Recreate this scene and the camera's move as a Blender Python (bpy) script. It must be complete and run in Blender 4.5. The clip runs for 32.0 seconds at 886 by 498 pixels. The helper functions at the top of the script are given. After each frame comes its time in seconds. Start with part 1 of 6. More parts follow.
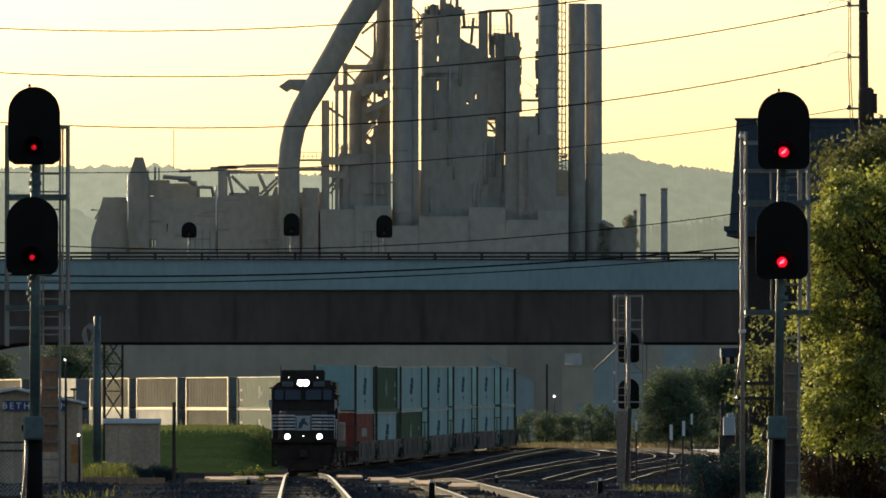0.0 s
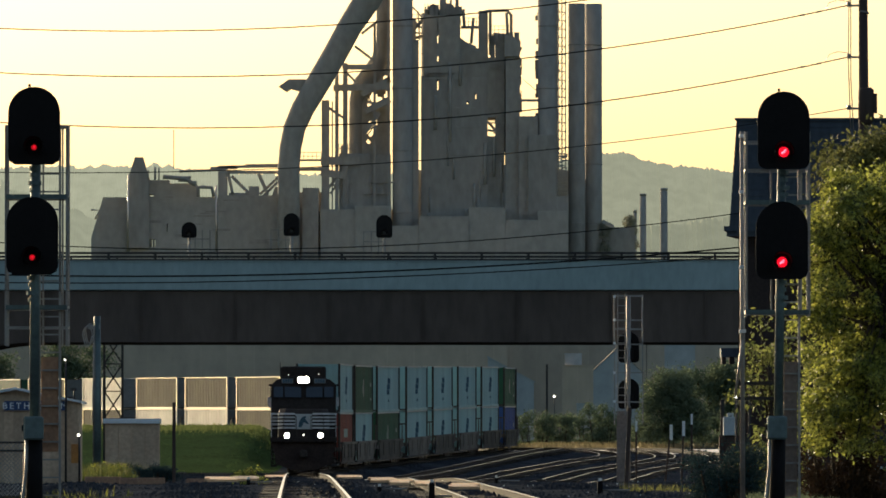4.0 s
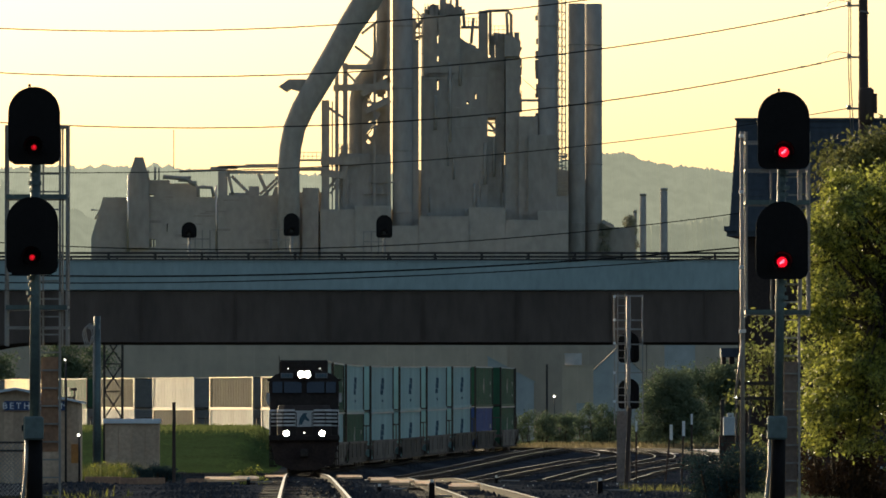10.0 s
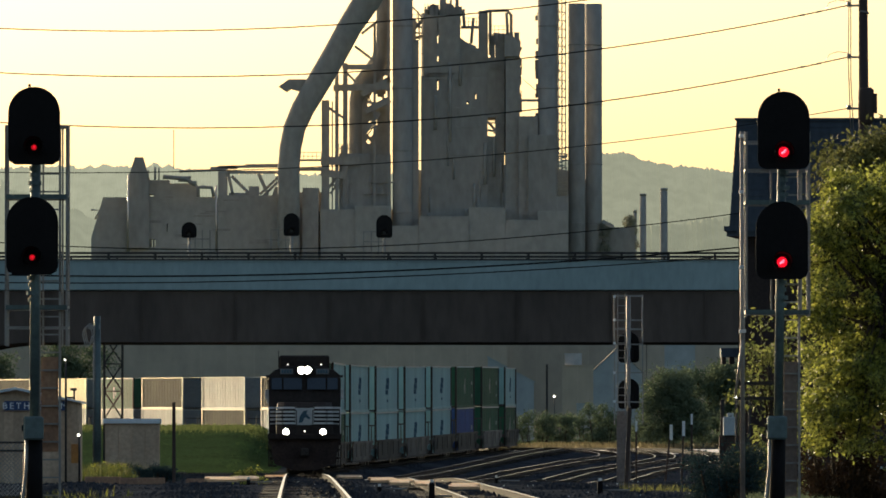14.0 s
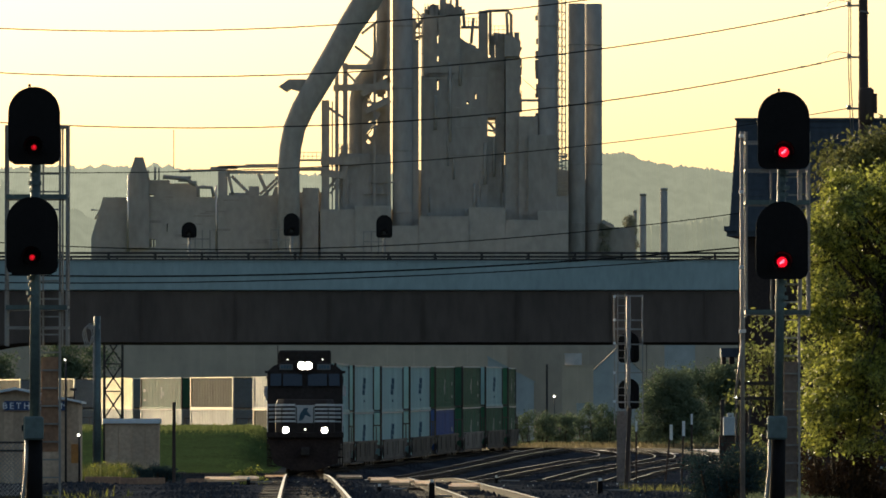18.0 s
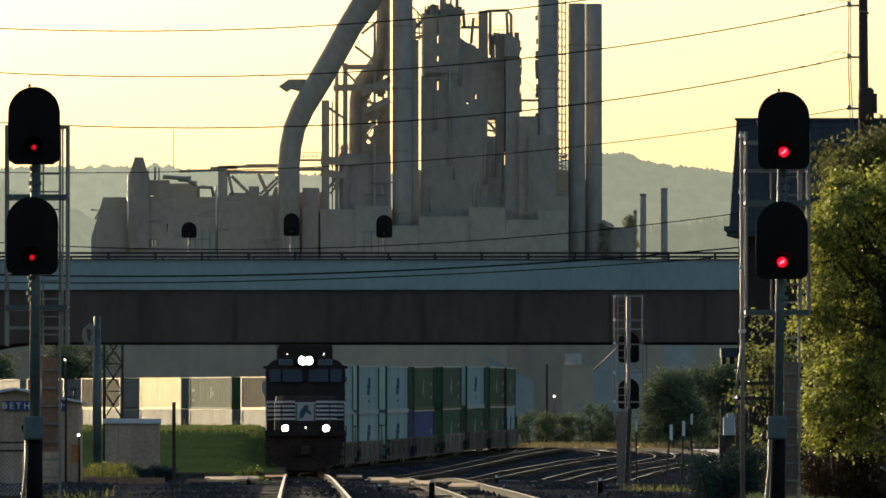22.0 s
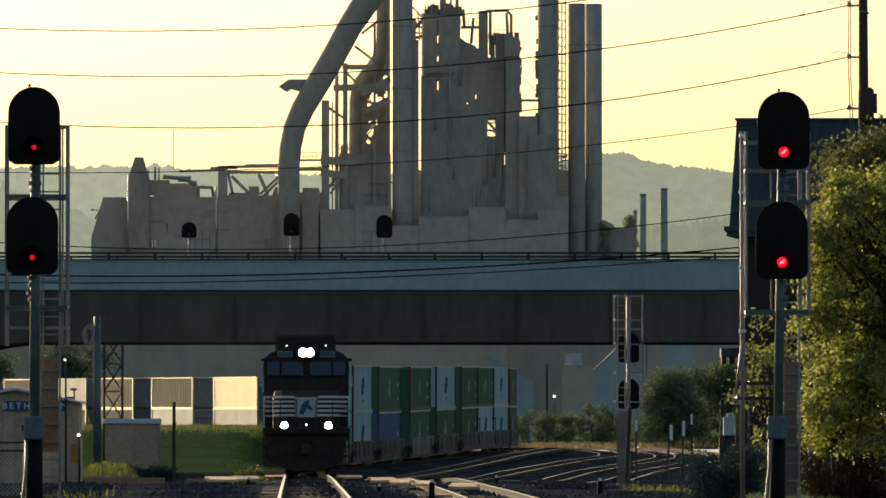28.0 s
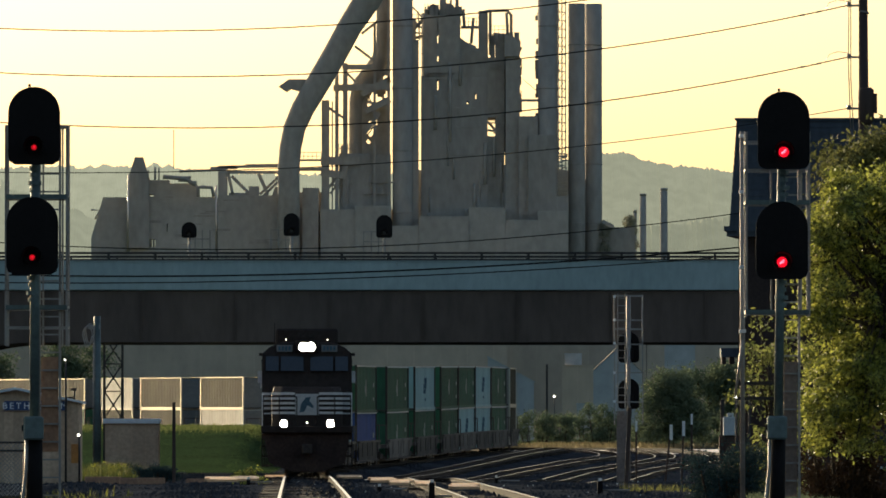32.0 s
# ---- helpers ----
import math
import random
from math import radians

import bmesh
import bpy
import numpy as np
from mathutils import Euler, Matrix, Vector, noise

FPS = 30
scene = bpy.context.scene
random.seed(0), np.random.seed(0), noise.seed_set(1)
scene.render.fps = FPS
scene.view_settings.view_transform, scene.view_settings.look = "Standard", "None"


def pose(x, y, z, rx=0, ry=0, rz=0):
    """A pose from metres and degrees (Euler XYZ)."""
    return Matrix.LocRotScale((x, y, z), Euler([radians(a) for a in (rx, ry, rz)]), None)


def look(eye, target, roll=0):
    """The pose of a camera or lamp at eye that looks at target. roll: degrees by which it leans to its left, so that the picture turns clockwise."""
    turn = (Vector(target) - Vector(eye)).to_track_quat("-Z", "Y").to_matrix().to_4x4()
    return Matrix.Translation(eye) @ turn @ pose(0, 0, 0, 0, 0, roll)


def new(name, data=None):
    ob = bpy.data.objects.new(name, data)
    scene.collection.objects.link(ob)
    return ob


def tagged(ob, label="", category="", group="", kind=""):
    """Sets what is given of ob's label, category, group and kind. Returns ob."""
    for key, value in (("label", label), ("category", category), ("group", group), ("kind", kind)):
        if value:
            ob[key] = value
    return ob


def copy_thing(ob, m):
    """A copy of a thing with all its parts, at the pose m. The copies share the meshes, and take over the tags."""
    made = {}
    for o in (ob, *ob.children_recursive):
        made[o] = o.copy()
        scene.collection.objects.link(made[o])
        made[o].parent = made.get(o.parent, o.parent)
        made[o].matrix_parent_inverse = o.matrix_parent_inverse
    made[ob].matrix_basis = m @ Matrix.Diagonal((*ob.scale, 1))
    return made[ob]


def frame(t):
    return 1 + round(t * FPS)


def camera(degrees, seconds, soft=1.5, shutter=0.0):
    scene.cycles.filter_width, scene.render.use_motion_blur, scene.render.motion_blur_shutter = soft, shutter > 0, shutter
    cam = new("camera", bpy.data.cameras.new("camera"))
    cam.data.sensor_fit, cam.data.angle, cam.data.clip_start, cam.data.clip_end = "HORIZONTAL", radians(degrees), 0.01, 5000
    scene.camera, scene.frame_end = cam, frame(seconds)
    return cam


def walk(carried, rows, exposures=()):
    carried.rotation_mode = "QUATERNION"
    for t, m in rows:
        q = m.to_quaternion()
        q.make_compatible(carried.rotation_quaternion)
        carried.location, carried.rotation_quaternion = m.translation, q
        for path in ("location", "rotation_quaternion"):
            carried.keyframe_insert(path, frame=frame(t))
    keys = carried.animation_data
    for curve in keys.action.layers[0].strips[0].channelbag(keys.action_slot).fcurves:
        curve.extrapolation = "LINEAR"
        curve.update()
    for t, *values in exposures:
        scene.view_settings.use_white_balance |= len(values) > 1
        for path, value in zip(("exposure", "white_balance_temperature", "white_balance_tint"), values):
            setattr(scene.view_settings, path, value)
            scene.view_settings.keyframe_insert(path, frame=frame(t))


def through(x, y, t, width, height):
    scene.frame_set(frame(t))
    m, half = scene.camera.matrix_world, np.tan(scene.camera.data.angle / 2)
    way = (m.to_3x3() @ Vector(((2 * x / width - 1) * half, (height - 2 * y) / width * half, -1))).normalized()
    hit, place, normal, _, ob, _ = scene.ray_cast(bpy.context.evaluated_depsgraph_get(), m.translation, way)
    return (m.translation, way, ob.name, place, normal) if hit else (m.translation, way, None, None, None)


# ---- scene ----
# Eye height 1.6 m over the ground at the camera; y runs along the line of sight.
cam = camera(5.5, 32.0, soft=1.7)
EYE = Vector((0.0, 0.0, 1.6))
VIEW = look(EYE, (0.0, 1000.0, 1.6 + 23.712))
walk(cam, [(0.0, VIEW), (32.0, VIEW)], exposures=[(0.0, 0.43, 6750, 8), (32.0, 0.43, 6750, 8)])

# ---- daylight: low sun ahead of the camera and to its left ----
SUN_TURN, SUN_HEIGHT = radians(-28.0), radians(10.0)
world = bpy.data.worlds.new("evening_sky")
scene.world = world
world.use_nodes = True
wt = world.node_tree
sky = wt.nodes.new("ShaderNodeTexSky")
sky.sky_type = "NISHITA"
sky.sun_disc = False
sky.sun_elevation = SUN_HEIGHT
sky.sun_rotation = SUN_TURN
sky.altitude = 100.0
sky.air_density = 0.86
sky.dust_density = 4.35
sky.ozone_density = 1.4
wt.nodes["Background"].inputs["Strength"].default_value = 0.15
wt.links.new(sky.outputs["Color"], wt.nodes["Background"].inputs["Color"])
sun_data = bpy.data.lights.new("sun", "SUN")
sun_data.energy, sun_data.angle, sun_data.color = 3.7, radians(0.6), (1.0, 0.84, 0.58)
sun = new("sun", sun_data)
sun_way = Vector((math.sin(SUN_TURN) * math.cos(SUN_HEIGHT), math.cos(SUN_TURN) * math.cos(SUN_HEIGHT), math.sin(SUN_HEIGHT)))
sun.matrix_world = look(sun_way * 300, (0, 0, 0))


# ---- materials ----
def surface(name, colour, rough=0.7, metal=0.0, second=None, mix_scale=0.6, grain=12.0, vary=0.25, bump=0.15, spread=0.0, streak=0.0, gloss=None):
    """Principled surface with blotches of a second colour, fine grain, relief, and a spread of brightness from piece to piece."""
    m = bpy.data.materials.new(name)
    m.use_nodes = True
    t = m.node_tree
    bs = t.nodes["Principled BSDF"]
    bs.inputs["Roughness"].default_value = rough
    bs.inputs["Metallic"].default_value = metal
    bs.inputs["Specular IOR Level"].default_value = gloss if gloss is not None else (0.5 if rough < 0.7 else 0.2)
    co = t.nodes.new("ShaderNodeTexCoord")
    mp = t.nodes.new("ShaderNodeMapping")
    mp.inputs["Scale"].default_value = (1, 1, 1 - streak)
    t.links.new(co.outputs["Object"], mp.inputs["Vector"])
    big = t.nodes.new("ShaderNodeTexNoise")
    big.inputs["Scale"].default_value = mix_scale
    big.inputs["Detail"].default_value = 6
    fine = t.nodes.new("ShaderNodeTexNoise")
    fine.inputs["Scale"].default_value = grain
    fine.inputs["Detail"].default_value = 4
    for n in (big, fine):
        t.links.new(mp.outputs["Vector"], n.inputs["Vector"])
    ramp = t.nodes.new("ShaderNodeValToRGB")
    c2 = second if second else tuple(c * (1 - vary) for c in colour)
    ramp.color_ramp.elements[0].position, ramp.color_ramp.elements[1].position = 0.36, 0.66
    ramp.color_ramp.elements[0].color, ramp.color_ramp.elements[1].color = (*c2, 1), (*colour, 1)
    t.links.new(big.outputs["Fac"], ramp.inputs["Fac"])
    val = t.nodes.new("ShaderNodeMapRange")
    val.inputs["From Min"].default_value, val.inputs["From Max"].default_value = 0.25, 0.75
    val.inputs["To Min"].default_value, val.inputs["To Max"].default_value = 1 - vary, 1 + vary
    t.links.new(fine.outputs["Fac"], val.inputs["Value"])
    mul = t.nodes.new("ShaderNodeVectorMath")
    mul.operation = "SCALE"
    t.links.new(ramp.outputs["Color"], mul.inputs[0])
    t.links.new(val.outputs["Result"], mul.inputs["Scale"])
    out = mul
    if spread:
        info = t.nodes.new("ShaderNodeObjectInfo")
        mr = t.nodes.new("ShaderNodeMapRange")
        mr.inputs["To Min"].default_value, mr.inputs["To Max"].default_value = 1 - spread, 1 + spread
        t.links.new(info.outputs["Random"], mr.inputs["Value"])
        out = t.nodes.new("ShaderNodeVectorMath")
        out.operation = "SCALE"
        t.links.new(mul.outputs["Vector"], out.inputs[0])
        t.links.new(mr.outputs["Result"], out.inputs["Scale"])
    t.links.new(out.outputs["Vector"], bs.inputs["Base Color"])
    if bump:
        bn = t.nodes.new("ShaderNodeBump")
        bn.inputs["Strength"].default_value = bump
        bn.inputs["Distance"].default_value = 0.02
        t.links.new(fine.outputs["Fac"], bn.inputs["Height"])
        t.links.new(bn.outputs["Normal"], bs.inputs["Normal"])
    return m


def glow(name, colour, strength):
    m = bpy.data.materials.new(name)
    m.use_nodes = True
    bs = m.node_tree.nodes["Principled BSDF"]
    bs.inputs["Base Color"].default_value = (*colour, 1)
    bs.inputs["Emission Color"].default_value = (*colour, 1)
    bs.inputs["Emission Strength"].default_value = strength
    return m


def leafy(name, colour, second, through=0.45, rough=0.5, gloss=0.5):
    """Leaf surface that lets light through, varied from leaf to leaf."""
    m = bpy.data.materials.new(name)
    m.use_nodes = True
    t = m.node_tree
    t.nodes.remove(t.nodes["Principled BSDF"])
    geo = t.nodes.new("ShaderNodeNewGeometry")
    ramp = t.nodes.new("ShaderNodeValToRGB")
    ramp.color_ramp.elements[0].color, ramp.color_ramp.elements[1].color = (*second, 1), (*colour, 1)
    t.links.new(geo.outputs["Random Per Island"], ramp.inputs["Fac"])
    d = t.nodes.new("ShaderNodeBsdfPrincipled")
    d.inputs["Roughness"].default_value = rough
    d.inputs["Specular IOR Level"].default_value = gloss
    tr = t.nodes.new("ShaderNodeBsdfTranslucent")
    for n, k in ((d, "Base Color"), (tr, "Color")):
        t.links.new(ramp.outputs["Color"], n.inputs[k])
    mix = t.nodes.new("ShaderNodeMixShader")
    mix.inputs["Fac"].default_value = through
    t.links.new(d.outputs["BSDF"], mix.inputs[1])
    t.links.new(tr.outputs["BSDF"], mix.inputs[2])
    t.links.new(mix.outputs["Shader"], t.nodes["Material Output"].inputs["Surface"])
    return m


BALLAST = surface("ballast", (0.0562, 0.0624, 0.0725), 0.95, second=(0.0296, 0.0335, 0.0406), mix_scale=0.15, grain=9, vary=0.4, bump=0.8, gloss=0.0)
GRASS = surface("grass_soil", (0.0484, 0.078, 0.0328), 0.95, second=(0.039, 0.0585, 0.0265), mix_scale=0.2, grain=5, vary=0.4, bump=0.8, gloss=0.0)
# the road's sun glint is in this colour, far paler than gravel
GRAVEL = surface("glint_pale_gravel", (0.85, 0.74, 0.66), 0.5, second=(0.76, 0.64, 0.56), mix_scale=0.2, grain=6, vary=0.25, bump=0.3, gloss=0.4)
RAIL_TOP = surface("worn_rail_steel", (0.585, 0.562, 0.53), 0.35, 1.0, second=(0.39, 0.359, 0.328), mix_scale=0.5, grain=3, vary=0.4, bump=0.1)
RAIL_WORN = surface("worn_yard_rail", (0.148, 0.152, 0.156), 0.33, 1.0, second=(0.0585, 0.0562, 0.0546), mix_scale=0.5, grain=3, vary=0.4, bump=0.1)
RAIL_DULL = surface("dull_rail_steel", (0.0585, 0.0624, 0.0671), 0.3, 1.0, second=(0.0195, 0.0203, 0.0218), mix_scale=0.4, grain=3, vary=0.4, bump=0.1)
RAIL_SIDE = surface("rusty_rail", (0.022, 0.015, 0.012), 0.95, 0.0, vary=0.3)
TIE = surface("tie_timber", (0.0351, 0.0289, 0.0234), 0.9, grain=5, vary=0.35, spread=0.2)
# the low sun's orange brightness is put into the timber's colour
PLANK = surface("crossing_timber", (0.88, 0.54, 0.29), 0.55, gloss=0.25, second=(0.6, 0.36, 0.19), grain=6, vary=0.3, spread=0.25)
# the sky's blue light on the parapet is put into the concrete's tone
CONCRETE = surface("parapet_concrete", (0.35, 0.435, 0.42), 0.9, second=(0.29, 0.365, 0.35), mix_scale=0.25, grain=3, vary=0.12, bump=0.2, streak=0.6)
GIRDER = surface("painted_girder", (0.125, 0.093, 0.074), 0.8, second=(0.098, 0.074, 0.06), mix_scale=0.2, grain=2, vary=0.2, streak=0.7)
RAILING = surface("bridge_railing", (0.035, 0.03, 0.028), 0.6, 0.3)
# mill tones are paler than bare rust: far haze is mixed into them
RUST = surface("hazed_mill_rust", (0.4, 0.362, 0.31), 0.95, second=(0.35, 0.317, 0.27), mix_scale=0.12, grain=1.2, vary=0.16, spread=0.06, streak=0.4)
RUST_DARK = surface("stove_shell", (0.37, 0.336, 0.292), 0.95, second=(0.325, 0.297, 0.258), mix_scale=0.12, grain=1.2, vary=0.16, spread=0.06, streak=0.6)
# lower walls get the palest tone, for thicker haze near the ground
MILL_HAZED = surface("hazed_mill_brick", (0.43, 0.392, 0.335), 0.95, second=(0.385, 0.35, 0.3), mix_scale=0.1, grain=1.0, vary=0.14, streak=0.3)
# the ladder's sunlight is painted in as paler steel
LIT_STEEL = surface("sunlit_ladder_steel", (0.5, 0.45, 0.36), 0.6, 0.2)
# pale metal that stands for sun glint on two pipes
GLINT_STEEL = surface("sun_glint_pipe", (0.8, 0.72, 0.64), 0.5, 1.0, vary=0.1, bump=0.02)
# far sheet raised and warmed: the haze under the bridge is in it
SHED = surface("corrugated_sheet", (0.52, 0.425, 0.32), 0.95, second=(0.44, 0.36, 0.275), mix_scale=0.07, grain=0.6, vary=0.12, spread=0.05, streak=0.3)
SHED_BLUE = surface("blue_grey_sheet", (0.37, 0.4, 0.4), 0.9, second=(0.31, 0.34, 0.34), mix_scale=0.1, grain=0.8, vary=0.12)
SHED_PALE = surface("pale_sheet", (0.42, 0.44, 0.44), 0.6, second=(0.34, 0.36, 0.36), mix_scale=0.1, grain=0.8, vary=0.15)
BLACK = surface("signal_black", (0.008, 0.006, 0.006), 0.8, vary=0.3, mix_scale=2)
GALV = surface("galvanised_steel", (0.31, 0.3, 0.28), 0.5, 0.4, second=(0.22, 0.2, 0.185), mix_scale=1.5, grain=20, vary=0.15)
MAST = surface("mast_paint", (0.11, 0.155, 0.15), 0.5, 0.2, second=(0.065, 0.09, 0.09), mix_scale=1.2, vary=0.2)
GUARD = surface("rusty_guard", (0.4, 0.225, 0.135), 0.8, second=(0.3, 0.175, 0.115), mix_scale=1.5, vary=0.25)
GUARD_GREY = surface("weathered_guard", (0.27, 0.2, 0.16), 0.8, second=(0.2, 0.15, 0.125), mix_scale=1.5, vary=0.25)
RED_LAMP = glow("red_signal_lens", (1.0, 0.004, 0.025), 0.85)
RED_CORE = glow("red_lens_core", (1.0, 0.13, 0.2), 2.4)
RED_DIM = glow("dim_red_lens", (1.0, 0.01, 0.02), 0.15)
WHITE_LAMP = glow("headlight_lens", (1.0, 0.96, 0.85), 30.0)
SMALL_LAMP = glow("marker_lens", (1.0, 0.95, 0.8), 3.0)
# warm brown in the black stands for the veil of lens glare
LOCO_BLACK = surface("locomotive_black", (0.034, 0.0245, 0.02), 0.6, gloss=0.15, second=(0.026, 0.017, 0.014), vary=0.3, mix_scale=1.2, grain=6)
LOCO_WHITE = surface("stripe_white", (0.62, 0.6, 0.57), 0.5, vary=0.15, mix_scale=3)
BOARD_GREY = surface("number_board_grey", (0.16, 0.16, 0.155), 0.6, vary=0.2)
GREY_PANEL = surface("nose_panel_grey", (0.45, 0.45, 0.44), 0.5, vary=0.15)
PILOT = surface("pilot_grime", (0.05, 0.031, 0.024), 0.85, second=(0.032, 0.02, 0.017), mix_scale=1.5, vary=0.3)
UNDER = surface("underframe_grime", (0.052, 0.04, 0.033), 0.8, vary=0.35)
WHEEL = surface("wheel_steel", (0.12, 0.1, 0.09), 0.5, 0.7)
DARK_GLASS = surface("cab_glass", (0.03, 0.038, 0.048), 0.1, vary=0.1, bump=0)
WELL = surface("well_car_paint", (0.16, 0.138, 0.118), 0.8, second=(0.075, 0.064, 0.056), mix_scale=0.3, vary=0.3, spread=0.45)
# pale to stand for the sun glint along the top edges
GLINT_RAIL = surface("glint_box_rail", (0.42, 0.46, 0.44), 0.5, vary=0.2)
PALE_MARK = surface("lettering_pale", (0.3, 0.35, 0.31), 0.8, vary=0.2)
WELL_DARK = surface("well_car_grime", (0.09, 0.075, 0.065), 0.8, vary=0.3, spread=0.2)
BOX = {
    # the shaded side's blue sky tint is put into this white
    "white": surface("shade_tinted_white", (0.3, 0.47, 0.46), 0.6, gloss=0.2, second=(0.24, 0.375, 0.37), mix_scale=0.35, grain=4, vary=0.08, spread=0.06, streak=0.7),
    "green": surface("green_box_paint", (0.03, 0.11, 0.06), 0.65, gloss=0.15, second=(0.035, 0.09, 0.052), mix_scale=0.4, grain=4, vary=0.15, spread=0.15, streak=0.7),
    "blue": surface("blue_box_paint", (0.04, 0.085, 0.25), 0.65, gloss=0.15, second=(0.04, 0.07, 0.19), mix_scale=0.4, grain=4, vary=0.15, streak=0.7),
    "red": surface("red_box_paint", (0.26, 0.06, 0.04), 0.65, gloss=0.15, second=(0.19, 0.05, 0.04), mix_scale=0.4, grain=4, vary=0.15, streak=0.7),
    "tan": surface("tan_box_paint", (0.0608, 0.0546, 0.0328), 0.75, gloss=0.12, second=(0.0421, 0.0367, 0.0234), mix_scale=0.4, grain=4, vary=0.12, spread=0.1, streak=0.7),
}
# lit-side copies of the white; gloss also has its sun glint painted in
BOX["cream"] = surface("cream_box_paint", (0.312, 0.32, 0.312), 0.55, second=(0.242, 0.25, 0.242), mix_scale=0.5, grain=4, vary=0.12, streak=0.7)
BOX["gloss"] = surface("glint_bright_cream", (0.9, 0.86, 0.72), 0.22, gloss=1.0, second=(0.86, 0.8, 0.62), mix_scale=0.35, grain=4, vary=0.06, bump=0.04, streak=0.7)
# the front ends' shade under sky light, painted as grey
END_SHADE = surface("shaded_end_grey", (0.16, 0.165, 0.165), 0.7, second=(0.115, 0.12, 0.12), mix_scale=0.5, vary=0.2, spread=0.2)
# white also stands for the sun glint on the tan boxes' rails
BOX_FRAME = surface("box_rail_white", (0.406, 0.382, 0.343), 0.35, 0.2, vary=0.12)
LOGO_DARK = surface("lettering_dark", (0.075, 0.13, 0.165), 0.95, gloss=0.0)
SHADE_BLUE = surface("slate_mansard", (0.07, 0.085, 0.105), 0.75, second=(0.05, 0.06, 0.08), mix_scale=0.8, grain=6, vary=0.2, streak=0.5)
BRICK_DARK = surface("dark_brick_wall", (0.052, 0.036, 0.032), 0.9, second=(0.038, 0.027, 0.024), mix_scale=0.6, vary=0.25)
SIDING = surface("shed_siding", (0.54, 0.39, 0.27), 0.85, second=(0.44, 0.31, 0.21), mix_scale=0.7, grain=8, vary=0.2, spread=0.12)
ROOF_WHITE = surface("white_roof_edge", (0.68, 0.72, 0.74), 0.5, vary=0.12)
STRIP_ORANGE = surface("orange_strip", (0.5, 0.22, 0.06), 0.7, second=(0.38, 0.17, 0.06), mix_scale=2.0, vary=0.2)
SIGN_BLUE = surface("sign_blue", (0.03, 0.06, 0.16), 0.5, vary=0.15)
SIGN_WHITE = surface("sign_white", (0.75, 0.77, 0.78), 0.5, vary=0.08)
WOOD_POLE = surface("pole_timber", (0.085, 0.06, 0.05), 0.85, vary=0.3, grain=4, streak=0.8)
WIRE = surface("cable_black", (0.02, 0.019, 0.018), 0.95, bump=0, gloss=0.0)
INSUL = surface("insulator_grey", (0.2, 0.19, 0.18), 0.35)
BARK = surface("tree_bark", (0.07, 0.05, 0.035), 0.95, vary=0.35, bump=0.6)
LEAF = leafy("tree_leaf", (0.48, 0.5, 0.1), (0.045, 0.062, 0.019), 0.5)
LEAF_MID = leafy("sapling_leaf", (0.25, 0.273, 0.078), (0.0546, 0.0624, 0.0195), 0.5)
# darker copy of the tree leaf: the rear tree's shade is painted in
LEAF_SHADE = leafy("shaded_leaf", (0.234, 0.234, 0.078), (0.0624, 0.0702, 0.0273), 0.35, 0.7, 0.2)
LEAF_BROWN = leafy("brown_twig_leaf", (0.075, 0.048, 0.03), (0.03, 0.02, 0.014), 0.2, 0.9, 0.05)
DRY = leafy("dry_blade", (0.296, 0.234, 0.117), (0.125, 0.105, 0.0546), 0.4)
# far leaves lightened and flattened in contrast to paint in haze
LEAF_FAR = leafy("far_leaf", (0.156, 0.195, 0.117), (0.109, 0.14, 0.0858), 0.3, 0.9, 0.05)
# haze painted in until the leaf is as pale as the mill
LEAF_HAZE = leafy("hazed_leaf", (0.36, 0.35, 0.26), (0.29, 0.28, 0.21), 0.2, 0.95, 0.0)
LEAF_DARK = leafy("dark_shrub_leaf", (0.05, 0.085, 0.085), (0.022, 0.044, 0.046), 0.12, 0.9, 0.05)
WEED = leafy("weed_blade", (0.156, 0.164, 0.0429), (0.039, 0.0585, 0.0156), 0.5)
LAWN = leafy("lawn_blade", (0.0515, 0.0874, 0.0359), (0.039, 0.0686, 0.0281), 0.45, 0.9, 0.0)
# lighter, yellower copy of the lawn: the crest's sunlight is painted in
CREST = leafy("crest_blade", (0.164, 0.187, 0.0702), (0.078, 0.105, 0.039), 0.45, 0.9, 0.0)
CABINET = surface("cabinet_grey", (0.45, 0.5, 0.52), 0.5, vary=0.1)
MARKER = surface("marker_white", (0.75, 0.74, 0.7), 0.5, vary=0.1)


# ---- mesh helpers ----
def box(bm, x0, x1, y0, y1, z0, z1):
    v = [bm.verts.new(p) for p in ((x0, y0, z0), (x1, y0, z0), (x1, y1, z0), (x0, y1, z0), (x0, y0, z1), (x1, y0, z1), (x1, y1, z1), (x0, y1, z1))]
    for f in ((0, 3, 2, 1), (4, 5, 6, 7), (0, 1, 5, 4), (1, 2, 6, 5), (2, 3, 7, 6), (3, 0, 4, 7)):
        bm.faces.new([v[i] for i in f])
    return v


def side_frame(way):
    up = Vector((0, 0, 1)) if abs(way.z) < 0.9 else Vector((1, 0, 0))
    a = way.cross(up).normalized()
    return a, a.cross(way).normalized()


